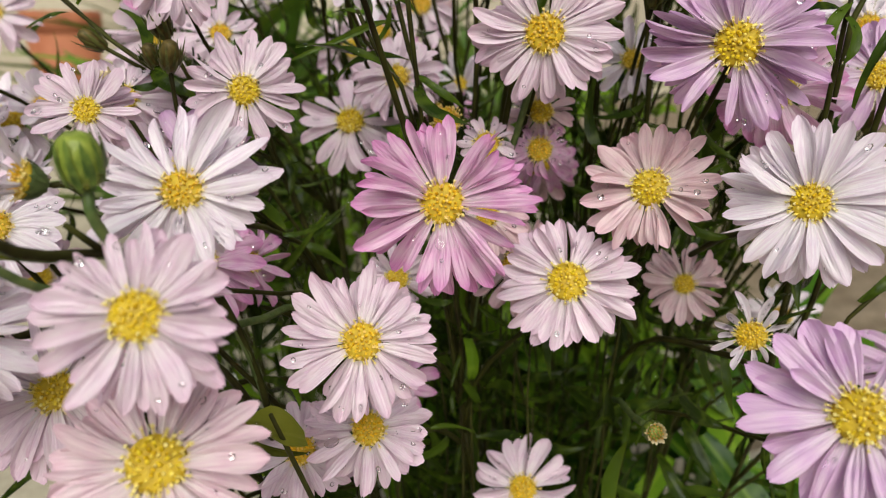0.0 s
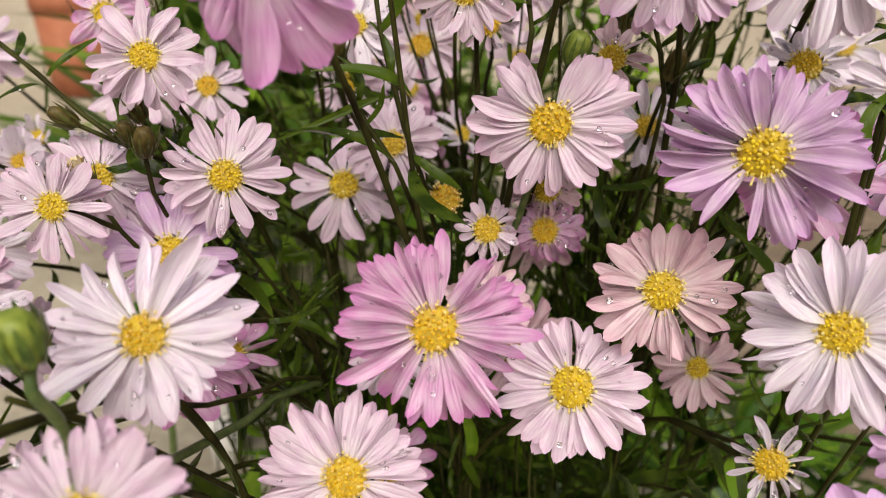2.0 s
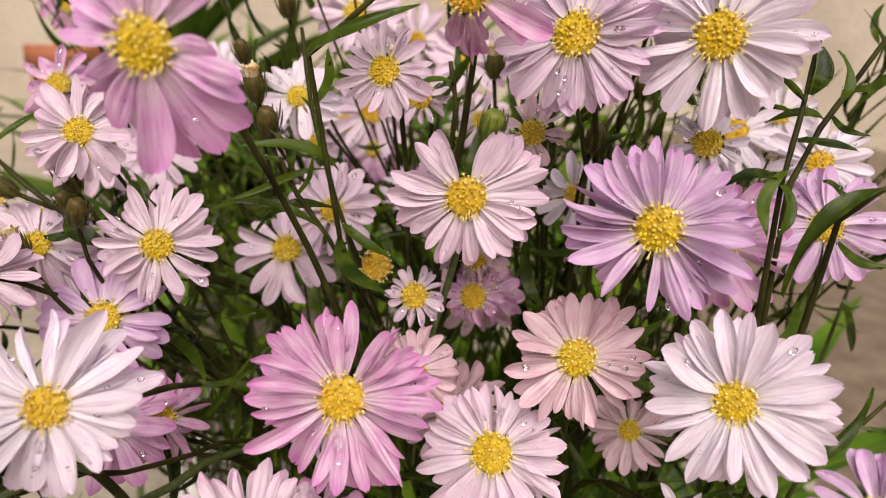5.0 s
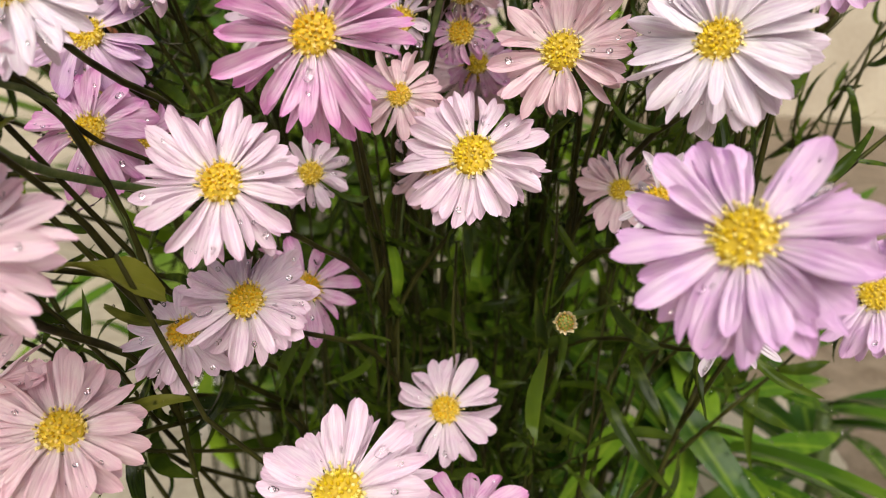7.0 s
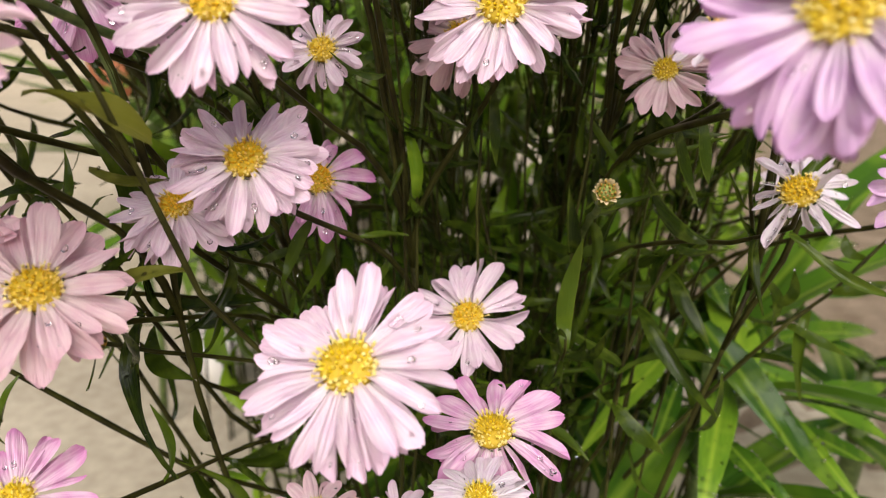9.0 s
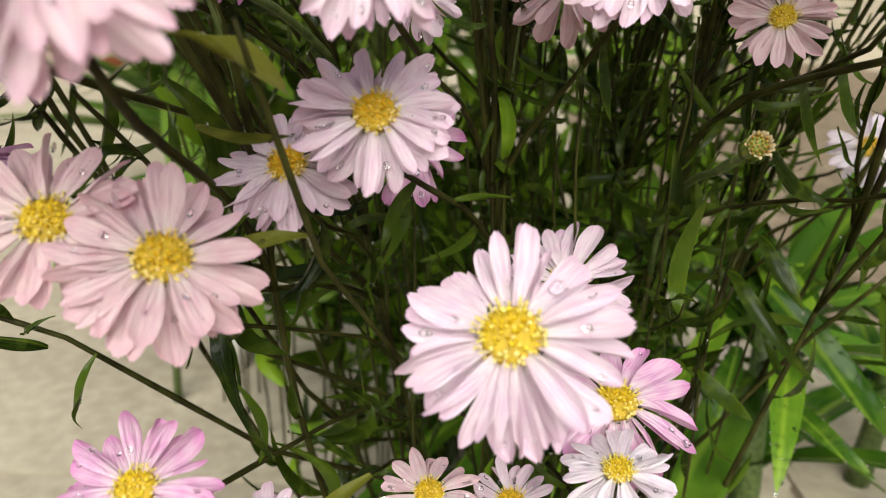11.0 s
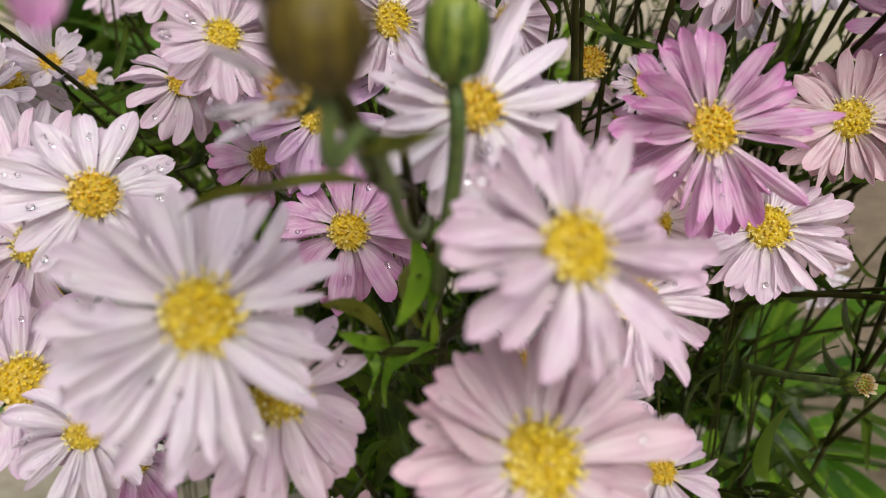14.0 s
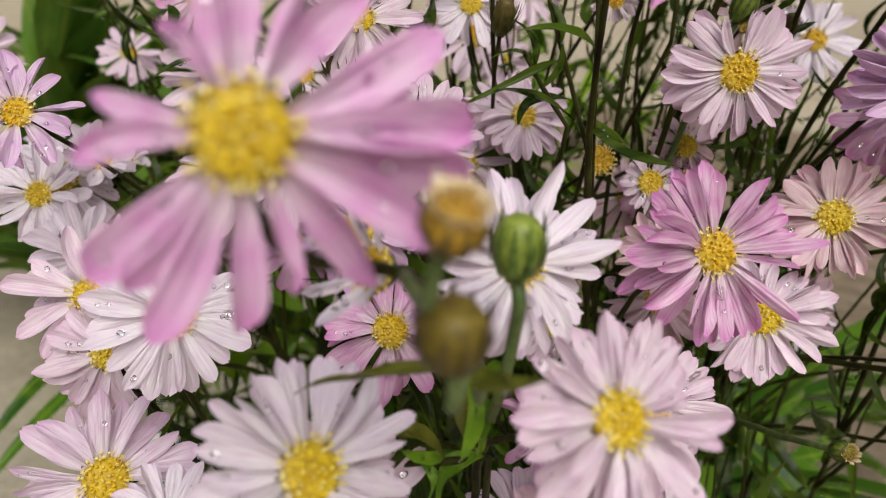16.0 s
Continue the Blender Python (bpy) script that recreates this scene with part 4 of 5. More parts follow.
for leaf, me, lie in GROWN:
    spine = [lie @ Vector((u, 0, 0.16 * u - 0.4 * u * u)) for u in (0.1, 0.3, 0.5, 0.75, 1.0)]
    if any(0.0 < (q - p).dot(n) < 0.06 and (q - p - n * (q - p).dot(n)).length < r for q in spine for p, n, r in HEADS):
        bpy.data.objects.remove(leaf)
    else:
        wet(me, lie, shower, 2)

# ---- ground, wall, soil ----
bm = bmesh.new()
bmesh.ops.create_grid(bm, x_segments=2, y_segments=2, size=60.0)
ground = tagged(new("ground", mesh_of("ground", bm, JOINT)), "dark sandy bed under the paving joints", "ground", kind="structure")
ground.location = (0, 0, -0.0035)


def slab_mesh(w, d, seed):
    r = random.Random(seed)
    bm = bmesh.new()
    bmesh.ops.create_cube(bm, size=1.0)
    for v in bm.verts:
        top = v.co.z > 0
        v.co = Vector((v.co.x * (w - (0.004 if top else 0)), v.co.y * (d - (0.004 if top else 0)), 0.0 if top else -0.03))
        v.co += Vector((r.uniform(-1, 1), r.uniform(-1, 1), 0)) * 0.002
    return mesh_of("slab", bm, CONCRETE, False)


pavement = tagged(new("pavement"), "worn beige concrete paving slabs, damp after rain", "pavement", kind="structure")
slabs = [slab_mesh(0.9986, 0.1986, s) for s in range(4)]
pr = random.Random(4)
for j in range(16):
    for i in range(4):
        put("slab", pr.choice(slabs), pavement, pose(-2.05 + 1.0 * i + 0.37 * (j % 3), -0.55 + 0.2 * j, pr.uniform(-0.0015, 0.001)))



def plaster_wall(name, x, y, long_x, long_y, tall=2.9):
    """A plastered wall with a slightly proud coping."""
    bm = bmesh.new()
    for wide, low, high in ((0.0, 0.0, tall), (0.03, tall + 0.002, tall + 0.08)):
        made = bmesh.ops.create_cube(bm, size=1.0)["verts"]
        for v in made:
            v.co = Vector((v.co.x * (long_x + 2 * wide), v.co.y * (long_y + 2 * wide), low + (v.co.z + 0.5) * (high - low)))
    wall = tagged(new(name, mesh_of(name, bm, PLASTER, False)), "beige plastered wall with faint stains, blocking low sky light", "wall", kind="structure")
    wall.location = (x, y, 0)


plaster_wall("wall_back", 0, 3.6, 9.0, 0.2)
# Unseen walls added to hold back low sky light; front kept low for fill.
plaster_wall("wall_front", 0, -3.8, 9.0, 0.2, 1.0)
plaster_wall("wall_left", -4.6, -0.1, 0.2, 7.6)
plaster_wall("wall_right", 4.6, -0.1, 0.2, 7.6)

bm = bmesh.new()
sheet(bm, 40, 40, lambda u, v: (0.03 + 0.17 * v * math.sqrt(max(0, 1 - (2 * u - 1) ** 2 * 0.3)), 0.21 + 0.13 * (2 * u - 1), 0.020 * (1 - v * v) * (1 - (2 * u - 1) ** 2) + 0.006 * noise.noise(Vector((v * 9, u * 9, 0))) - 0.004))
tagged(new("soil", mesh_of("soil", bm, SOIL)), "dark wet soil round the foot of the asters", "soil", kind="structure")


bm = bmesh.new()
sheet(bm, 60, 120, lambda u, v: (0.98 + 0.80 * v + 0.05 * noise.noise(Vector((u * 5, v * 3, 2))), 0.12 + 3.2 * u, 0.016 * (1 - v ** 4) * min(1.0, 4 * u) + 0.006 * noise.noise(Vector((v * 50, u * 120, 5))) - 0.004))
tagged(new("soil", mesh_of("soil", bm, EARTH)), "damp reddish brown sandy earth beside the bed", "soil", kind="structure")


# ---- strap-leaved plants ----
def strap_mesh(seed, mat, droop, wide):
    r = random.Random(seed)
    tw, sway = r.uniform(-0.5, 0.5), r.uniform(-0.12, 0.12)
    droop *= r.uniform(0.7, 1.3)

    def place(u, v):
        w = wide * min(1.0, 0.45 + 2.2 * u) * (1 - u ** 2.3) ** 0.85 + 0.0005
        y, z = v * w, 0.45 * abs(v) * w + 0.10 * w * math.cos(3 * math.pi * v)
        t = tw * u
        return (u, y * math.cos(t) - z * math.sin(t) + sway * u * u, y * math.sin(t) + z * math.cos(t) - droop * u * u)

    bm = bmesh.new()
    sheet(bm, 6, 16, place)
    return mesh_of("blade", bm, mat)


STRAPS = [strap_mesh(i, STRAP, 0.55, 0.055) for i in range(6)]
LIGHTS = [strap_mesh(i + 70, FRESH_LIT, 0.5, 0.055) for i in range(6)]
WIDES = [strap_mesh(i + 40, FAR_LEAF, 0.5, 0.10) for i in range(4)]
FARS = [strap_mesh(i + 20, FAR_LEAF, 0.45, 0.05) for i in range(5)]


def strap_plant(x, y, height, blades, meshes, size, seed, label, low=10, high=65, clear=()):
    """clear: two compass bearings in radians between which no blade leans."""
    rng = random.Random(seed)
    thing = tagged(new("strap_leaf_plant"), label, "plant")
    thing.location = (x, y, 0)
    top = Vector((x, y, height))
    thick = min(0.007, size * 0.05)
    bm = bmesh.new()
    tube(bm, [Vector((x, y, -0.005)), Vector((x + 0.004, y, height * 0.5)), top], [thick, thick * 0.85, thick * 0.55], 8)
    put("stalk", mesh_of("stalk", bm, CUP), thing, Matrix.Identity(4))
    for k in range(blades):
        a, e = k * 2.39996 + rng.uniform(-0.3, 0.3), radians(rng.uniform(low, high))
        if clear and clear[0] < a % (2 * math.pi) < clear[1]:
            continue
        xx = Vector((math.cos(a) * math.cos(e), math.sin(a) * math.cos(e), math.sin(e)))
        s = size * rng.uniform(0.7, 1.15)
        h = height * rng.uniform(0.55, 1.0)
        put("blade", rng.choice(meshes), thing, Matrix.Translation((x, y, h)) @ frame_of(xx, Vector((0, 0, 1))) @ Matrix.Diagonal((s, s, s, 1)))
    return thing


def blade(thing, meshes, k, base, tip, wide, flat=0.5):
    """One blade of a plant, from base to tip."""
    a, c, small = Vector(base), Vector(tip), meshes in (LEAVES, YOUNG_LIT, OLIVES)
    size = (c - a).length
    lie = Matrix.Translation(a) @ frame_of(c - a, Vector((-0.1, -0.6, 0.8))) @ Matrix.Diagonal((size, wide * (0.64 if small else 0.85), size * flat, 1))
    put("leaf" if small else "blade", meshes[k], thing, lie)
    wet(meshes[k], lie, random.Random(k + int(size * 1e5)), 5 if small else 60, 0.0002, 0.0006 if small else 0.0010)


ginger = strap_plant(0.112, 0.262, 0.15, 12, STRAPS, 0.15, 5, "bright green strap-leaved plant with raindrops on its blades")
blade(ginger, STRAPS, 0, (0.0959, 0.2304, 0.1738), (0.127, 0.1863, 0.1422), 0.130)
blade(ginger, STRAPS, 1, (0.1205, 0.2416, 0.1538), (0.1663, 0.2236, 0.1369), 0.111)
blade(ginger, LIGHTS, 2, (0.1191, 0.2453, 0.1488), (0.1158, 0.2876, 0.1862), 0.170)
blade(ginger, LIGHTS, 3, (0.1052, 0.2302, 0.1537), (0.089, 0.1838, 0.1413), 0.124)
blade(ginger, LIGHTS, 4, (0.0874, 0.2363, 0.1603), (0.0557, 0.1995, 0.1482), 0.094)
blade(ginger, STRAPS, 5, (0.1443, 0.2831, 0.1478), (0.211, 0.309, 0.1513), 0.117)
blade(ginger, STRAPS, 0, (0.176, 0.3183, 0.1547), (0.2281, 0.3431, 0.1572), 0.101)
blade(ginger, STRAPS, 1, (0.1665, 0.2933, 0.1427), (0.2119, 0.3024, 0.1291), 0.083)
blade(ginger, STRAPS, 2, (0.1533, 0.2685, 0.1321), (0.2004, 0.2802, 0.127), 0.112)
blade(ginger, LIGHTS, 3, (0.1719, 0.3332, 0.1703), (0.2189, 0.3691, 0.176), 0.100)
blade(ginger, LIGHTS, 4, (0.1291, 0.2379, 0.1395), (0.1432, 0.2047, 0.1307), 0.072)
blade(ginger, STRAPS, 5, (0.1057, 0.22, 0.1368), (0.1154, 0.1938, 0.1348), 0.083)
blade(ginger, STRAPS, 0, (0.1061, 0.28, 0.1802), (0.1164, 0.2554, 0.1658), 0.101)
blade(ginger, LIGHTS, 1, (0.1263, 0.2766, 0.1649), (0.1469, 0.3144, 0.1825), 0.100)
blade(ginger, LIGHTS, 2, (0.093, 0.2744, 0.1641), (0.0894, 0.301, 0.184), 0.084)
blade(ginger, STRAPS, 3, (0.0811, 0.2557, 0.1387), (0.0577, 0.2327, 0.1364), 0.088)
blade(ginger, STRAPS, 4, (0.093, 0.2384, 0.1486), (0.0741, 0.2006, 0.1308), 0.088)
blade(ginger, STRAPS, 5, (0.1398, 0.2816, 0.1437), (0.1433, 0.3304, 0.1666), 0.105)
blade(ginger, STRAPS, 0, (0.1418, 0.2548, 0.1236), (0.1831, 0.2533, 0.1102), 0.092)
blade(ginger, STRAPS, 1, (0.1019, 0.262, 0.1557), (0.1402, 0.2989, 0.1668), 0.087)
lone = strap_plant(-0.19, 0.43, 0.12, 2, STRAPS, 0.06, 51, "small dark green strap-leaved plant on the paving", 10, 50)
blade(lone, STRAPS, 1, (-0.1923, 0.4424, 0.1532), (-0.2389, 0.3851, 0.141), 0.113)
blade(lone, STRAPS, 3, (-0.1877, 0.417, 0.143), (-0.2315, 0.3569, 0.1239), 0.094)
strap_plant(0.055, 0.295, 0.12, 14, STRAPS, 0.12, 41, "bright green strap-leaved plant behind the aster stems", 0, 70)
strap_plant(0.005, 0.320, 0.10, 14, STRAPS, 0.12, 43, "bright green strap-leaved plant behind the aster stems", 0, 70)
strap_plant(0.23, 0.37, 0.10, 14, STRAPS, 0.20, 9, "dark green strap-leaved plant against the wall", 5, 50)
strap_plant(-0.258, 0.717, 0.309, 60, WIDES, 0.24, 31, "tall green blades of a leafy clump behind the asters", -10, 70, (2.3, 4.6))
strap_plant(-0.31, 0.87, 0.07, 34, WIDES, 0.26, 61, "yellowish green leafy clump behind the asters", 35, 88)
strap_plant(-0.23, 0.80, 0.06, 30, WIDES, 0.24, 62, "yellowish green leafy clump behind the asters", 35, 88)
for k, (x, y) in enumerate(((-0.20, 0.86), (-0.22, 0.98), (-0.28, 1.12), (-0.08, 0.95), (0.05, 1.0))):
    strap_plant(x, y, 0.20, 30, FARS, 0.30, 12 + k, "tall clump of broad green blades before the wall", 15, 80)


def twig(points, leaves, label="thin leafy aster twig with narrow green leaves", meshes=LEAVES):
    """A side twig from the bed; leaves: base, tip and width of each."""
    thing = tagged(new("aster_shoot"), label, "plant", "leafy shoots in the bed")
    pts = [Vector(q) for q in points]
    pts.append(crown_of(pts[-1] - Vector((0, 0, 0.02))))
    thing.location = pts[-1]
    pts.insert(-1, pts[-2].lerp(pts[-1], 0.45) + Vector((0, 0, -0.008)))
    line = []
    for a, c in zip(pts, pts[1:]):
        line += [a.lerp(c, i / 4) for i in range(4)]
    line.append(pts[-1])
    bm = bmesh.new()
    tube(bm, line, knobbly(0.00045, 0.7, len(line), len(line)))
    put("stem", mesh_of("stem", bm, STEM), thing, Matrix.Identity(4))
    for k, (a, c, w) in enumerate(leaves):
        blade(thing, meshes, (3 * k + 1) % 10, a, c, w, 0.7)


twig([(-0.0500, 0.0900, 0.2930), (-0.0465, 0.1040, 0.2800)],
     [((-0.0530, 0.0840, 0.2900), (-0.0712, 0.0868, 0.2893), 0.018), ((-0.0550, 0.0765, 0.2952), (-0.0495, 0.0675, 0.2958), 0.024),
      ((-0.0497, 0.1062, 0.2652), (-0.0582, 0.1019, 0.2722), 0.026), ((-0.0434, 0.1080, 0.2761), (-0.0463, 0.1014, 0.2697), 0.028)], meshes=OLIVES)
twig([(-0.0290, 0.1050, 0.2560), (-0.0230, 0.1200, 0.2200)],
     [((-0.0250, 0.1120, 0.2470), (-0.0360, 0.1020, 0.2560), 0.068), ((-0.0427, 0.1252, 0.2396), (-0.0264, 0.1196, 0.2384), 0.020),
      ((-0.0240, 0.1180, 0.2250), (-0.0420, 0.1120, 0.2180), 0.030), ((-0.0180, 0.1350, 0.1700), (-0.0380, 0.1200, 0.1500), 0.032)], "olive green leafy aster twig", OLIVES)
twig([(-0.0900, 0.1480, 0.2150), (-0.0715, 0.1400, 0.2200)],
     [((-0.0745, 0.1425, 0.2222), (-0.0897, 0.1278, 0.2138), 0.048), ((-0.0525, 0.1371, 0.2347), (-0.0585, 0.1294, 0.2288), 0.026)])
twig([(-0.1029, 0.1373, 0.2046), (-0.0928, 0.1396, 0.2006), (-0.0771, 0.1392, 0.1958)],
     [((-0.0928, 0.1398, 0.2011), (-0.1057, 0.1352, 0.2108), 0.036), ((-0.0959, 0.1395, 0.1996), (-0.1061, 0.1341, 0.2072), 0.022),
      ((-0.0918, 0.1393, 0.1997), (-0.1052, 0.1319, 0.2002), 0.030), ((-0.0903, 0.1392, 0.1997), (-0.0990, 0.1315, 0.2003), 0.026),
      ((-0.0796, 0.1370, 0.1948), (-0.0876, 0.1310, 0.2009), 0.028), ((-0.0867, 0.1389, 0.1995), (-0.0909, 0.1329, 0.2063), 0.020),
      ((-0.0979, 0.1399, 0.2006), (-0.1047, 0.1331, 0.2040), 0.020), ((-0.0840, 0.1380, 0.1975), (-0.0815, 0.1345, 0.2030), 0.018),
      ((-0.0720, 0.1400, 0.1920), (-0.0830, 0.1330, 0.1800), 0.026)])
twig([(0.0075, 0.1440, 0.3560), (-0.0098, 0.1490, 0.3422)],
     [((-0.0098, 0.1480, 0.3422), (0.0025, 0.1415, 0.3560), 0.036), ((-0.0064, 0.1578, 0.3060), (0.0055, 0.1400, 0.2990), 0.034),
      ((-0.0100, 0.1580, 0.3072), (-0.0300, 0.1490, 0.3140), 0.028), ((-0.0060, 0.1560, 0.3200), (-0.0180, 0.1480, 0.3300), 0.022)])
twig([(0.1384, 0.2146, 0.2971), (0.1205, 0.2008, 0.2526)],
     [((0.1240, 0.1986, 0.2798), (0.1345, 0.1950, 0.2670), 0.040), ((0.1200, 0.2000, 0.2540), (0.1080, 0.1950, 0.2640), 0.024)])
twig([(0.1124, 0.1545, 0.2731), (0.0914, 0.1486, 0.2556)],
     [((0.0937, 0.1497, 0.2591), (0.1035, 0.1490, 0.2770), 0.030), ((0.1050, 0.1520, 0.2670), (0.1250, 0.1530, 0.2660), 0.022),
      ((0.0860, 0.1560, 0.2250), (0.1050, 0.1480, 0.2150), 0.026)])

twig([(0.0864, 0.1559, 0.3489), (0.0819, 0.1503, 0.3322), (0.0781, 0.1460, 0.3205)],
     [((0.0784, 0.1461, 0.3208), (0.0654, 0.1413, 0.3223), 0.032),
      ((0.0790, 0.1467, 0.3230), (0.0732, 0.1384, 0.3116), 0.026),
      ((0.0819, 0.1503, 0.3322), (0.0717, 0.1463, 0.3330), 0.018),
      ((0.0835, 0.1514, 0.3364), (0.0839, 0.1497, 0.3453), 0.026),
      ((0.0826, 0.1510, 0.3348), (0.0764, 0.1488, 0.3422), 0.022),
      ((0.0815, 0.1492, 0.3281), (0.0887, 0.1437, 0.3310), 0.018),
      ((0.0781, 0.1460, 0.3205), (0.0747, 0.1387, 0.3124), 0.024)])
twig([(0.1019, 0.1607, 0.3475), (0.0931, 0.1558, 0.3371), (0.0867, 0.1518, 0.3302), (0.0810, 0.1489, 0.3197)],
     [((0.0910, 0.1550, 0.3344), (0.0906, 0.1534, 0.3437), 0.024),
      ((0.0931, 0.1558, 0.3371), (0.0999, 0.1529, 0.3418), 0.026),
      ((0.0894, 0.1534, 0.3323), (0.0941, 0.1475, 0.3294), 0.018),
      ((0.0883, 0.1531, 0.3312), (0.0788, 0.1499, 0.3348), 0.018)])
twig([(0.0906, 0.1284, 0.3243), (0.0852, 0.1279, 0.3224), (0.0805, 0.1296, 0.3171)],
     [((0.0856, 0.1280, 0.3227), (0.0701, 0.1202, 0.3130), 0.036),
      ((0.0818, 0.1291, 0.3190), (0.0755, 0.1273, 0.3242), 0.018),
      ((0.0805, 0.1286, 0.3135), (0.0867, 0.1229, 0.3114), 0.020)])
twig([(-0.0152, 0.1709, 0.3478), (-0.0129, 0.1666, 0.3317), (-0.0081, 0.1636, 0.3131), (-0.0036, 0.1640, 0.2995)],
     [((-0.0109, 0.1641, 0.3226), (-0.0139, 0.1629, 0.3334), 0.022),
      ((-0.0129, 0.1666, 0.3317), (-0.0090, 0.1669, 0.3442), 0.030),
      ((-0.0081, 0.1629, 0.3108), (-0.0230, 0.1547, 0.3072), 0.034),
      ((-0.0062, 0.1620, 0.3073), (0.0038, 0.1572, 0.3047), 0.020),
      ((-0.0099, 0.1641, 0.3190), (-0.0321, 0.1577, 0.3145), 0.018)])
twig([(-0.0193, 0.1637, 0.3213), (-0.0156, 0.1617, 0.3139), (-0.0098, 0.1615, 0.3055)],
     [((-0.0180, 0.1632, 0.3196), (-0.0244, 0.1609, 0.3226), 0.018),
      ((-0.0156, 0.1617, 0.3139), (-0.0116, 0.1610, 0.3228), 0.018),
      ((-0.0174, 0.1626, 0.3173), (-0.0212, 0.1632, 0.3271), 0.020)])
twig([(0.0162, 0.1692, 0.3414), (0.0176, 0.1678, 0.3322), (0.0165, 0.1673, 0.3228)],
     [((0.0175, 0.1680, 0.3368), (0.0047, 0.1640, 0.3376), 0.024),
      ((0.0175, 0.1681, 0.3333), (0.0233, 0.1655, 0.3391), 0.020),
      ((0.0171, 0.1671, 0.3258), (0.0212, 0.1645, 0.3277), 0.022)])
twig([(0.0421, 0.1737, 0.3385), (0.0450, 0.1718, 0.3278), (0.0467, 0.1712, 0.3180)],
     [((0.0441, 0.1717, 0.3314), (0.0390, 0.1701, 0.3406), 0.022),
      ((0.0449, 0.1721, 0.3290), (0.0505, 0.1695, 0.3385), 0.022),
      ((0.0452, 0.1715, 0.3266), (0.0369, 0.1689, 0.3325), 0.018),
      ((0.0462, 0.1715, 0.3229), (0.0527, 0.1681, 0.3292), 0.018)])

twig([(-0.0619, 0.1271, 0.2444), (-0.0538, 0.1314, 0.2328), (-0.0486, 0.1408, 0.2175), (-0.047, 0.1475, 0.2048), (-0.0422, 0.1563, 0.1876), (-0.0377, 0.1659, 0.17)],
     [((-0.046, 0.1447, 0.2056), (-0.0379, 0.1219, 0.1871), 0.048),
      ((-0.047, 0.1493, 0.2003), (-0.0341, 0.1396, 0.1933), 0.042),
      ((-0.0494, 0.1456, 0.2164), (-0.0551, 0.1433, 0.245), 0.062),
      ((-0.0472, 0.1473, 0.2042), (-0.0567, 0.1417, 0.2048), 0.035),
      ((-0.0445, 0.152, 0.2018), (-0.0236, 0.1454, 0.2106), 0.040),
      ((-0.0534, 0.1323, 0.2321), (-0.0572, 0.1254, 0.2378), 0.025),
      ((-0.0518, 0.1373, 0.2239), (-0.0471, 0.1351, 0.2332), 0.023)])
twig([(0.136, 0.2077, 0.2121), (0.1186, 0.1992, 0.1976), (0.103, 0.187, 0.193), (0.095, 0.196, 0.175), (0.0828, 0.1983, 0.1564), (0.0712, 0.1981, 0.1404)],
     [((0.1116, 0.1956, 0.1941), (0.1095, 0.1804, 0.1786), 0.037),
      ((0.1016, 0.195, 0.1939), (0.1053, 0.1934, 0.2056), 0.032),
      ((0.1016, 0.1933, 0.1884), (0.0945, 0.1922, 0.2036), 0.038),
      ((0.1186, 0.1992, 0.1976), (0.1287, 0.1947, 0.2052), 0.032),
      ((0.0969, 0.1954, 0.1789), (0.1055, 0.1867, 0.1829), 0.024),
      ((0.1056, 0.194, 0.1898), (0.1171, 0.1846, 0.1911), 0.026),
      ((0.1291, 0.2053, 0.2056), (0.1248, 0.2073, 0.2131), 0.039)])
twig([(0.0754, 0.1944, 0.2148), (0.0671, 0.1887, 0.1972), (0.0611, 0.1831, 0.1797), (0.0589, 0.1821, 0.1595)],
     [((0.0639, 0.1832, 0.1972), (0.0787, 0.1608, 0.189), 0.048),
      ((0.0712, 0.192, 0.2078), (0.0407, 0.1751, 0.2096), 0.039),
      ((0.089, 0.1848, 0.18), (0.0583, 0.1734, 0.1829), 0.036),
      ((0.0735, 0.191, 0.2039), (0.0795, 0.1737, 0.1971), 0.036),
      ((0.0618, 0.1831, 0.1797), (0.0459, 0.1763, 0.195), 0.034),
      ((0.0592, 0.1804, 0.1709), (0.0707, 0.1697, 0.1681), 0.036),
      ((0.0685, 0.1896, 0.2002), (0.0743, 0.1883, 0.212), 0.031)])
twig([(0.0221, 0.2032, 0.2199), (0.0259, 0.1989, 0.2047), (0.0291, 0.1936, 0.1865)],
     [((0.024, 0.201, 0.2123), (0.0373, 0.1949, 0.2241), 0.038),
      ((0.0259, 0.1989, 0.2047), (0.0121, 0.1906, 0.2148), 0.038),
      ((0.0269, 0.1971, 0.1987), (0.043, 0.1871, 0.1967), 0.041),
      ((0.0281, 0.1945, 0.1895), (0.0156, 0.187, 0.2018), 0.035)])

twig([(-0.0601, 0.107, 0.2651), (-0.0502, 0.1077, 0.2635), (-0.0422, 0.1089, 0.2624)],
     [((-0.0469, 0.1023, 0.2795), (-0.0503, 0.0944, 0.2722), 0.029),
      ((-0.0465, 0.102, 0.2787), (-0.0467, 0.0973, 0.2701), 0.018),
      ((-0.0456, 0.1019, 0.2789), (-0.0427, 0.098, 0.2822), 0.016),
      ((-0.0495, 0.1078, 0.2645), (-0.0562, 0.1052, 0.2688), 0.023),
      ((-0.0435, 0.1084, 0.2634), (-0.051, 0.1036, 0.2602), 0.030),
      ((-0.0531, 0.1074, 0.2641), (-0.053, 0.1026, 0.2624), 0.017),
      ((-0.0438, 0.1085, 0.2635), (-0.0438, 0.1068, 0.2685), 0.014)], "young green leafy aster twig under the buds", YOUNG_LIT)

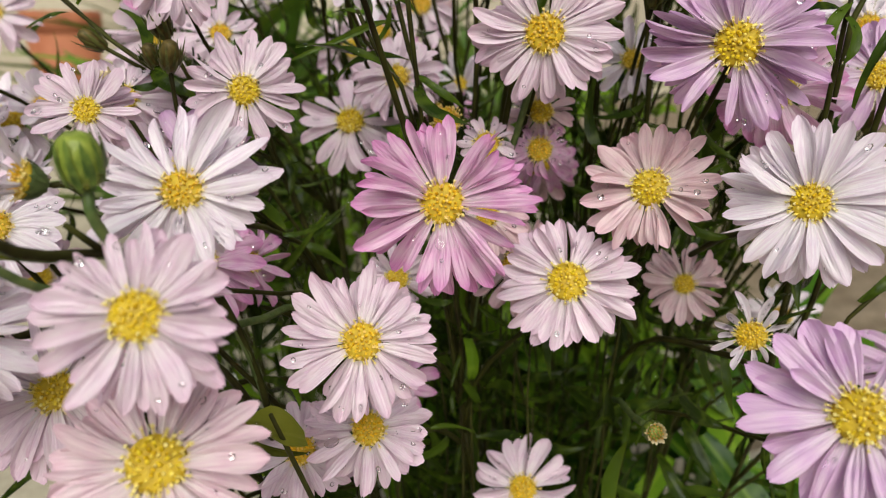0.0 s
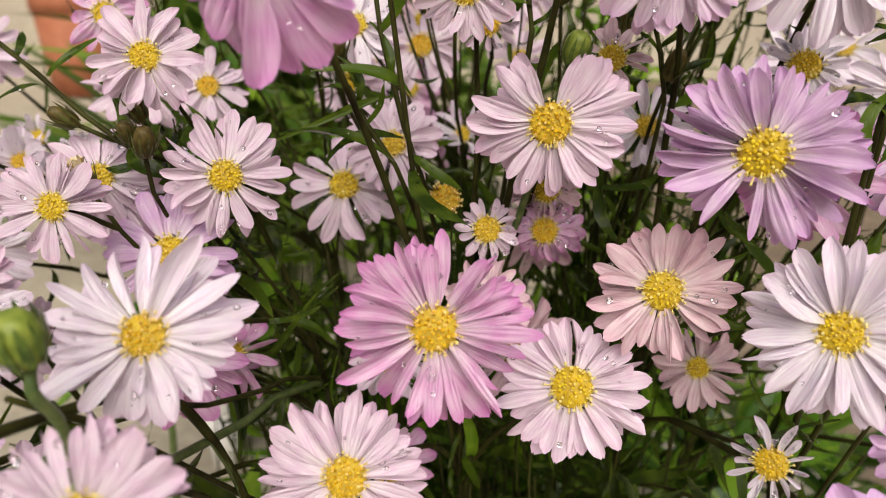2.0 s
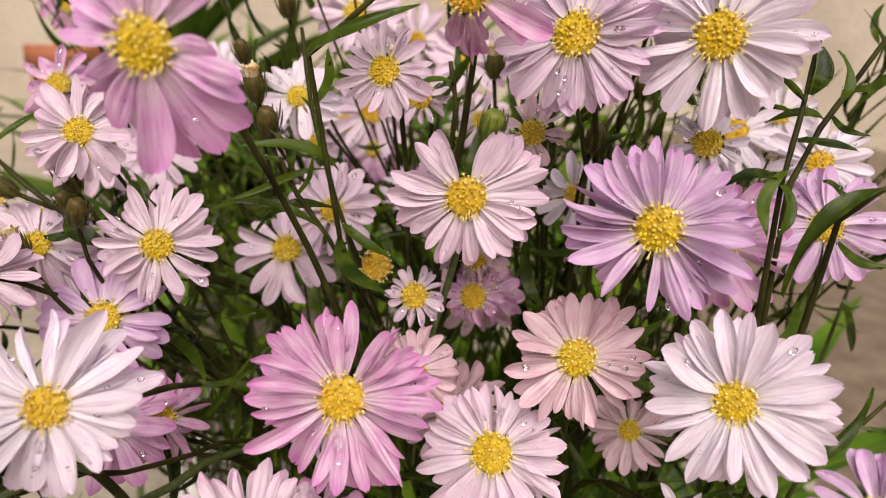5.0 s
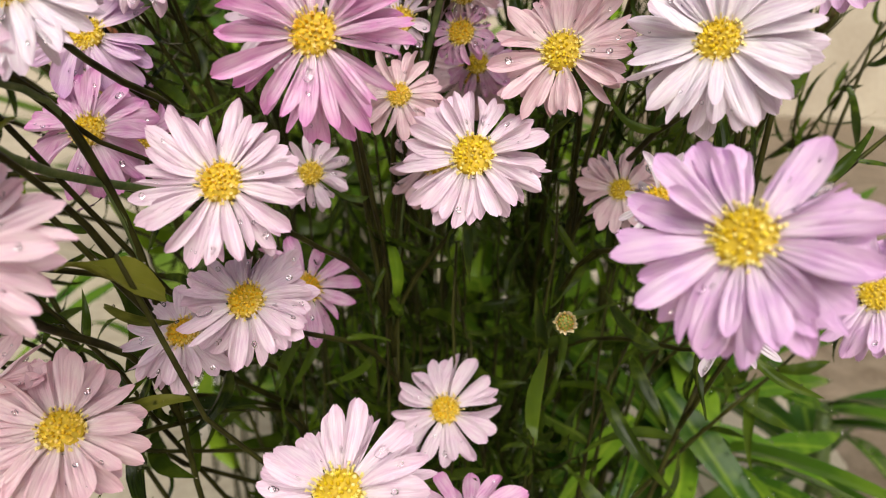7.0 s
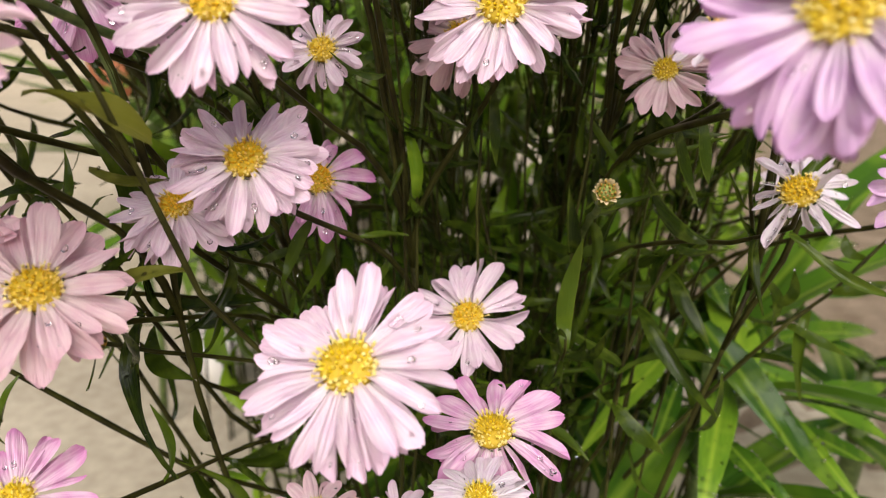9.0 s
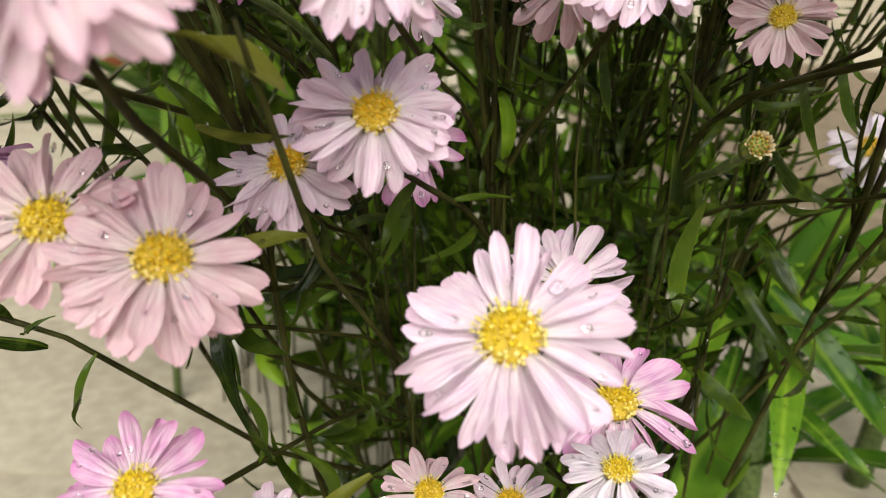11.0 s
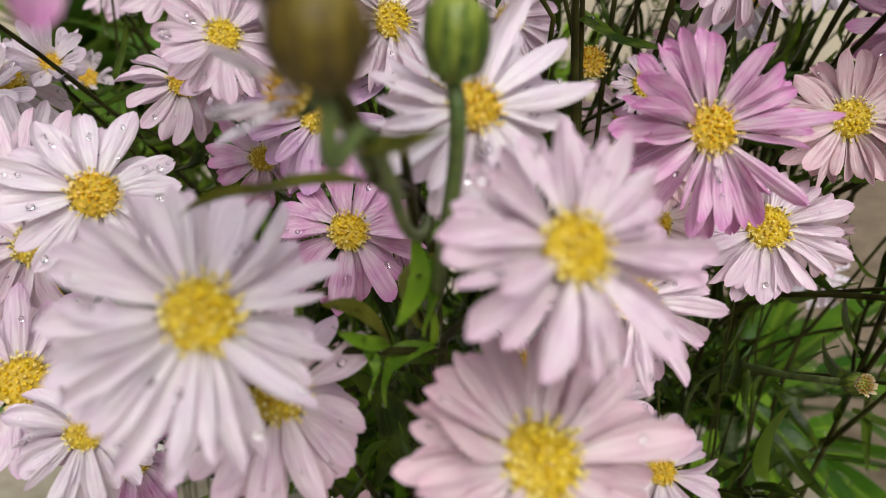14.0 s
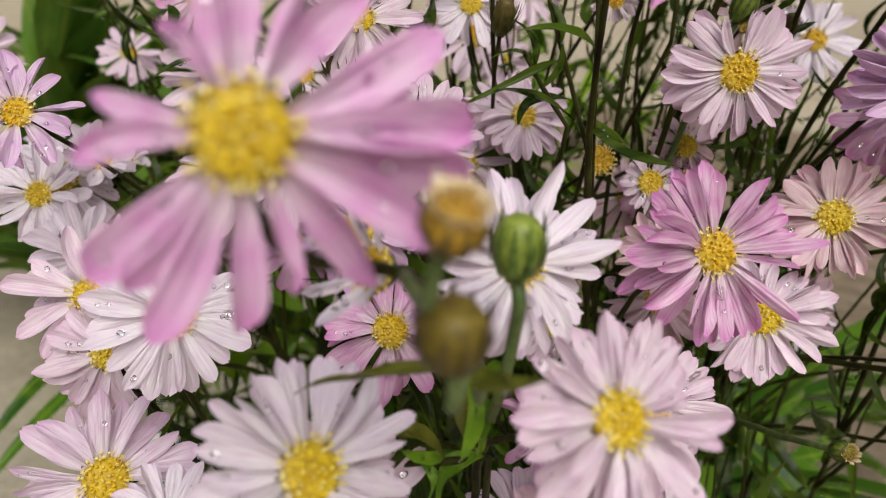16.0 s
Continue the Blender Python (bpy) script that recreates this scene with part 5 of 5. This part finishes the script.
twig([(-0.0951, 0.1707, 0.3302), (-0.085, 0.1674, 0.3233), (-0.0738, 0.1635, 0.3147), (-0.0644, 0.1615, 0.3086), (-0.0578, 0.1633, 0.3013)],
     [((-0.082, 0.1671, 0.3222), (-0.0761, 0.1686, 0.3326), 0.022),
      ((-0.0837, 0.1665, 0.3206), (-0.0924, 0.1641, 0.3171), 0.013),
      ((-0.0662, 0.1617, 0.3093), (-0.0742, 0.1701, 0.3215), 0.029),
      ((-0.0639, 0.1605, 0.3088), (-0.0547, 0.1547, 0.3069), 0.032),
      ((-0.0674, 0.1613, 0.3111), (-0.059, 0.1587, 0.3126), 0.026),
      ((-0.0891, 0.1693, 0.326), (-0.0897, 0.1702, 0.3316), 0.018),
      ((-0.0621, 0.1608, 0.3066), (-0.0687, 0.1576, 0.3066), 0.026),
      ((-0.0578, 0.1641, 0.3036), (-0.0619, 0.1744, 0.3181), 0.023)])


# ---- pots ----
def pot(x, y, r, h, mat, label):
    thing = tagged(new("plant_pot"), label, "plant pot")
    thing.location = (x, y, 0)
    bm = bmesh.new()
    lathe(bm, [(r * 0.72, 0.0), (r * 0.92, h * 0.80), (r * 0.84, h * 0.80), (r * 0.66, h * 0.06)], 40, (x, y, 0))
    part("pot_body", bm, mat, thing)
    bm = bmesh.new()
    lathe(bm, [(r * 0.90, h * 0.801), (r * 0.99, h * 0.815), (r, h * 0.985), (r * 0.97, h), (r * 0.88, h), (r * 0.85, h * 0.815)], 40, (x, y, 0))
    part("rim", bm, mat, thing)


pot(-1.385, 2.70, 0.135, 0.360, CLAY, "tall terracotta plant pot with a thick rolled rim")
pot(-0.168, 0.478, 0.016, 0.064, GLAZE, "narrow white glazed plant pot on the paving")


# ---- rain ----
def rain(places, label):
    bm = bmesh.new()
    bmesh.ops.create_icosphere(bm, subdivisions=1, radius=1.0)
    ball = [v.co.copy() for v in bm.verts]
    faces = [[v.index for v in f.verts] for f in bm.faces]
    bm.free()
    me = bpy.data.meshes.new("fine_raindrops")
    me.from_pydata([m @ v for m in places for v in ball], [], [[i + len(ball) * k for i in f] for k in range(len(places)) for f in faces])
    me.materials.append(WATER)
    me.polygons.foreach_set("use_smooth", [True] * len(me.polygons))
    tagged(new("fine_raindrops", me), label, "raindrops", kind="stuff")


rain([m @ Matrix.Diagonal((1, 1, 0.5, 1)) for m in SPECKS], "fine clear raindrops scattered over the aster petals")
rain(LEAF_SPECKS, "fine clear raindrops scattered over the green leaves")
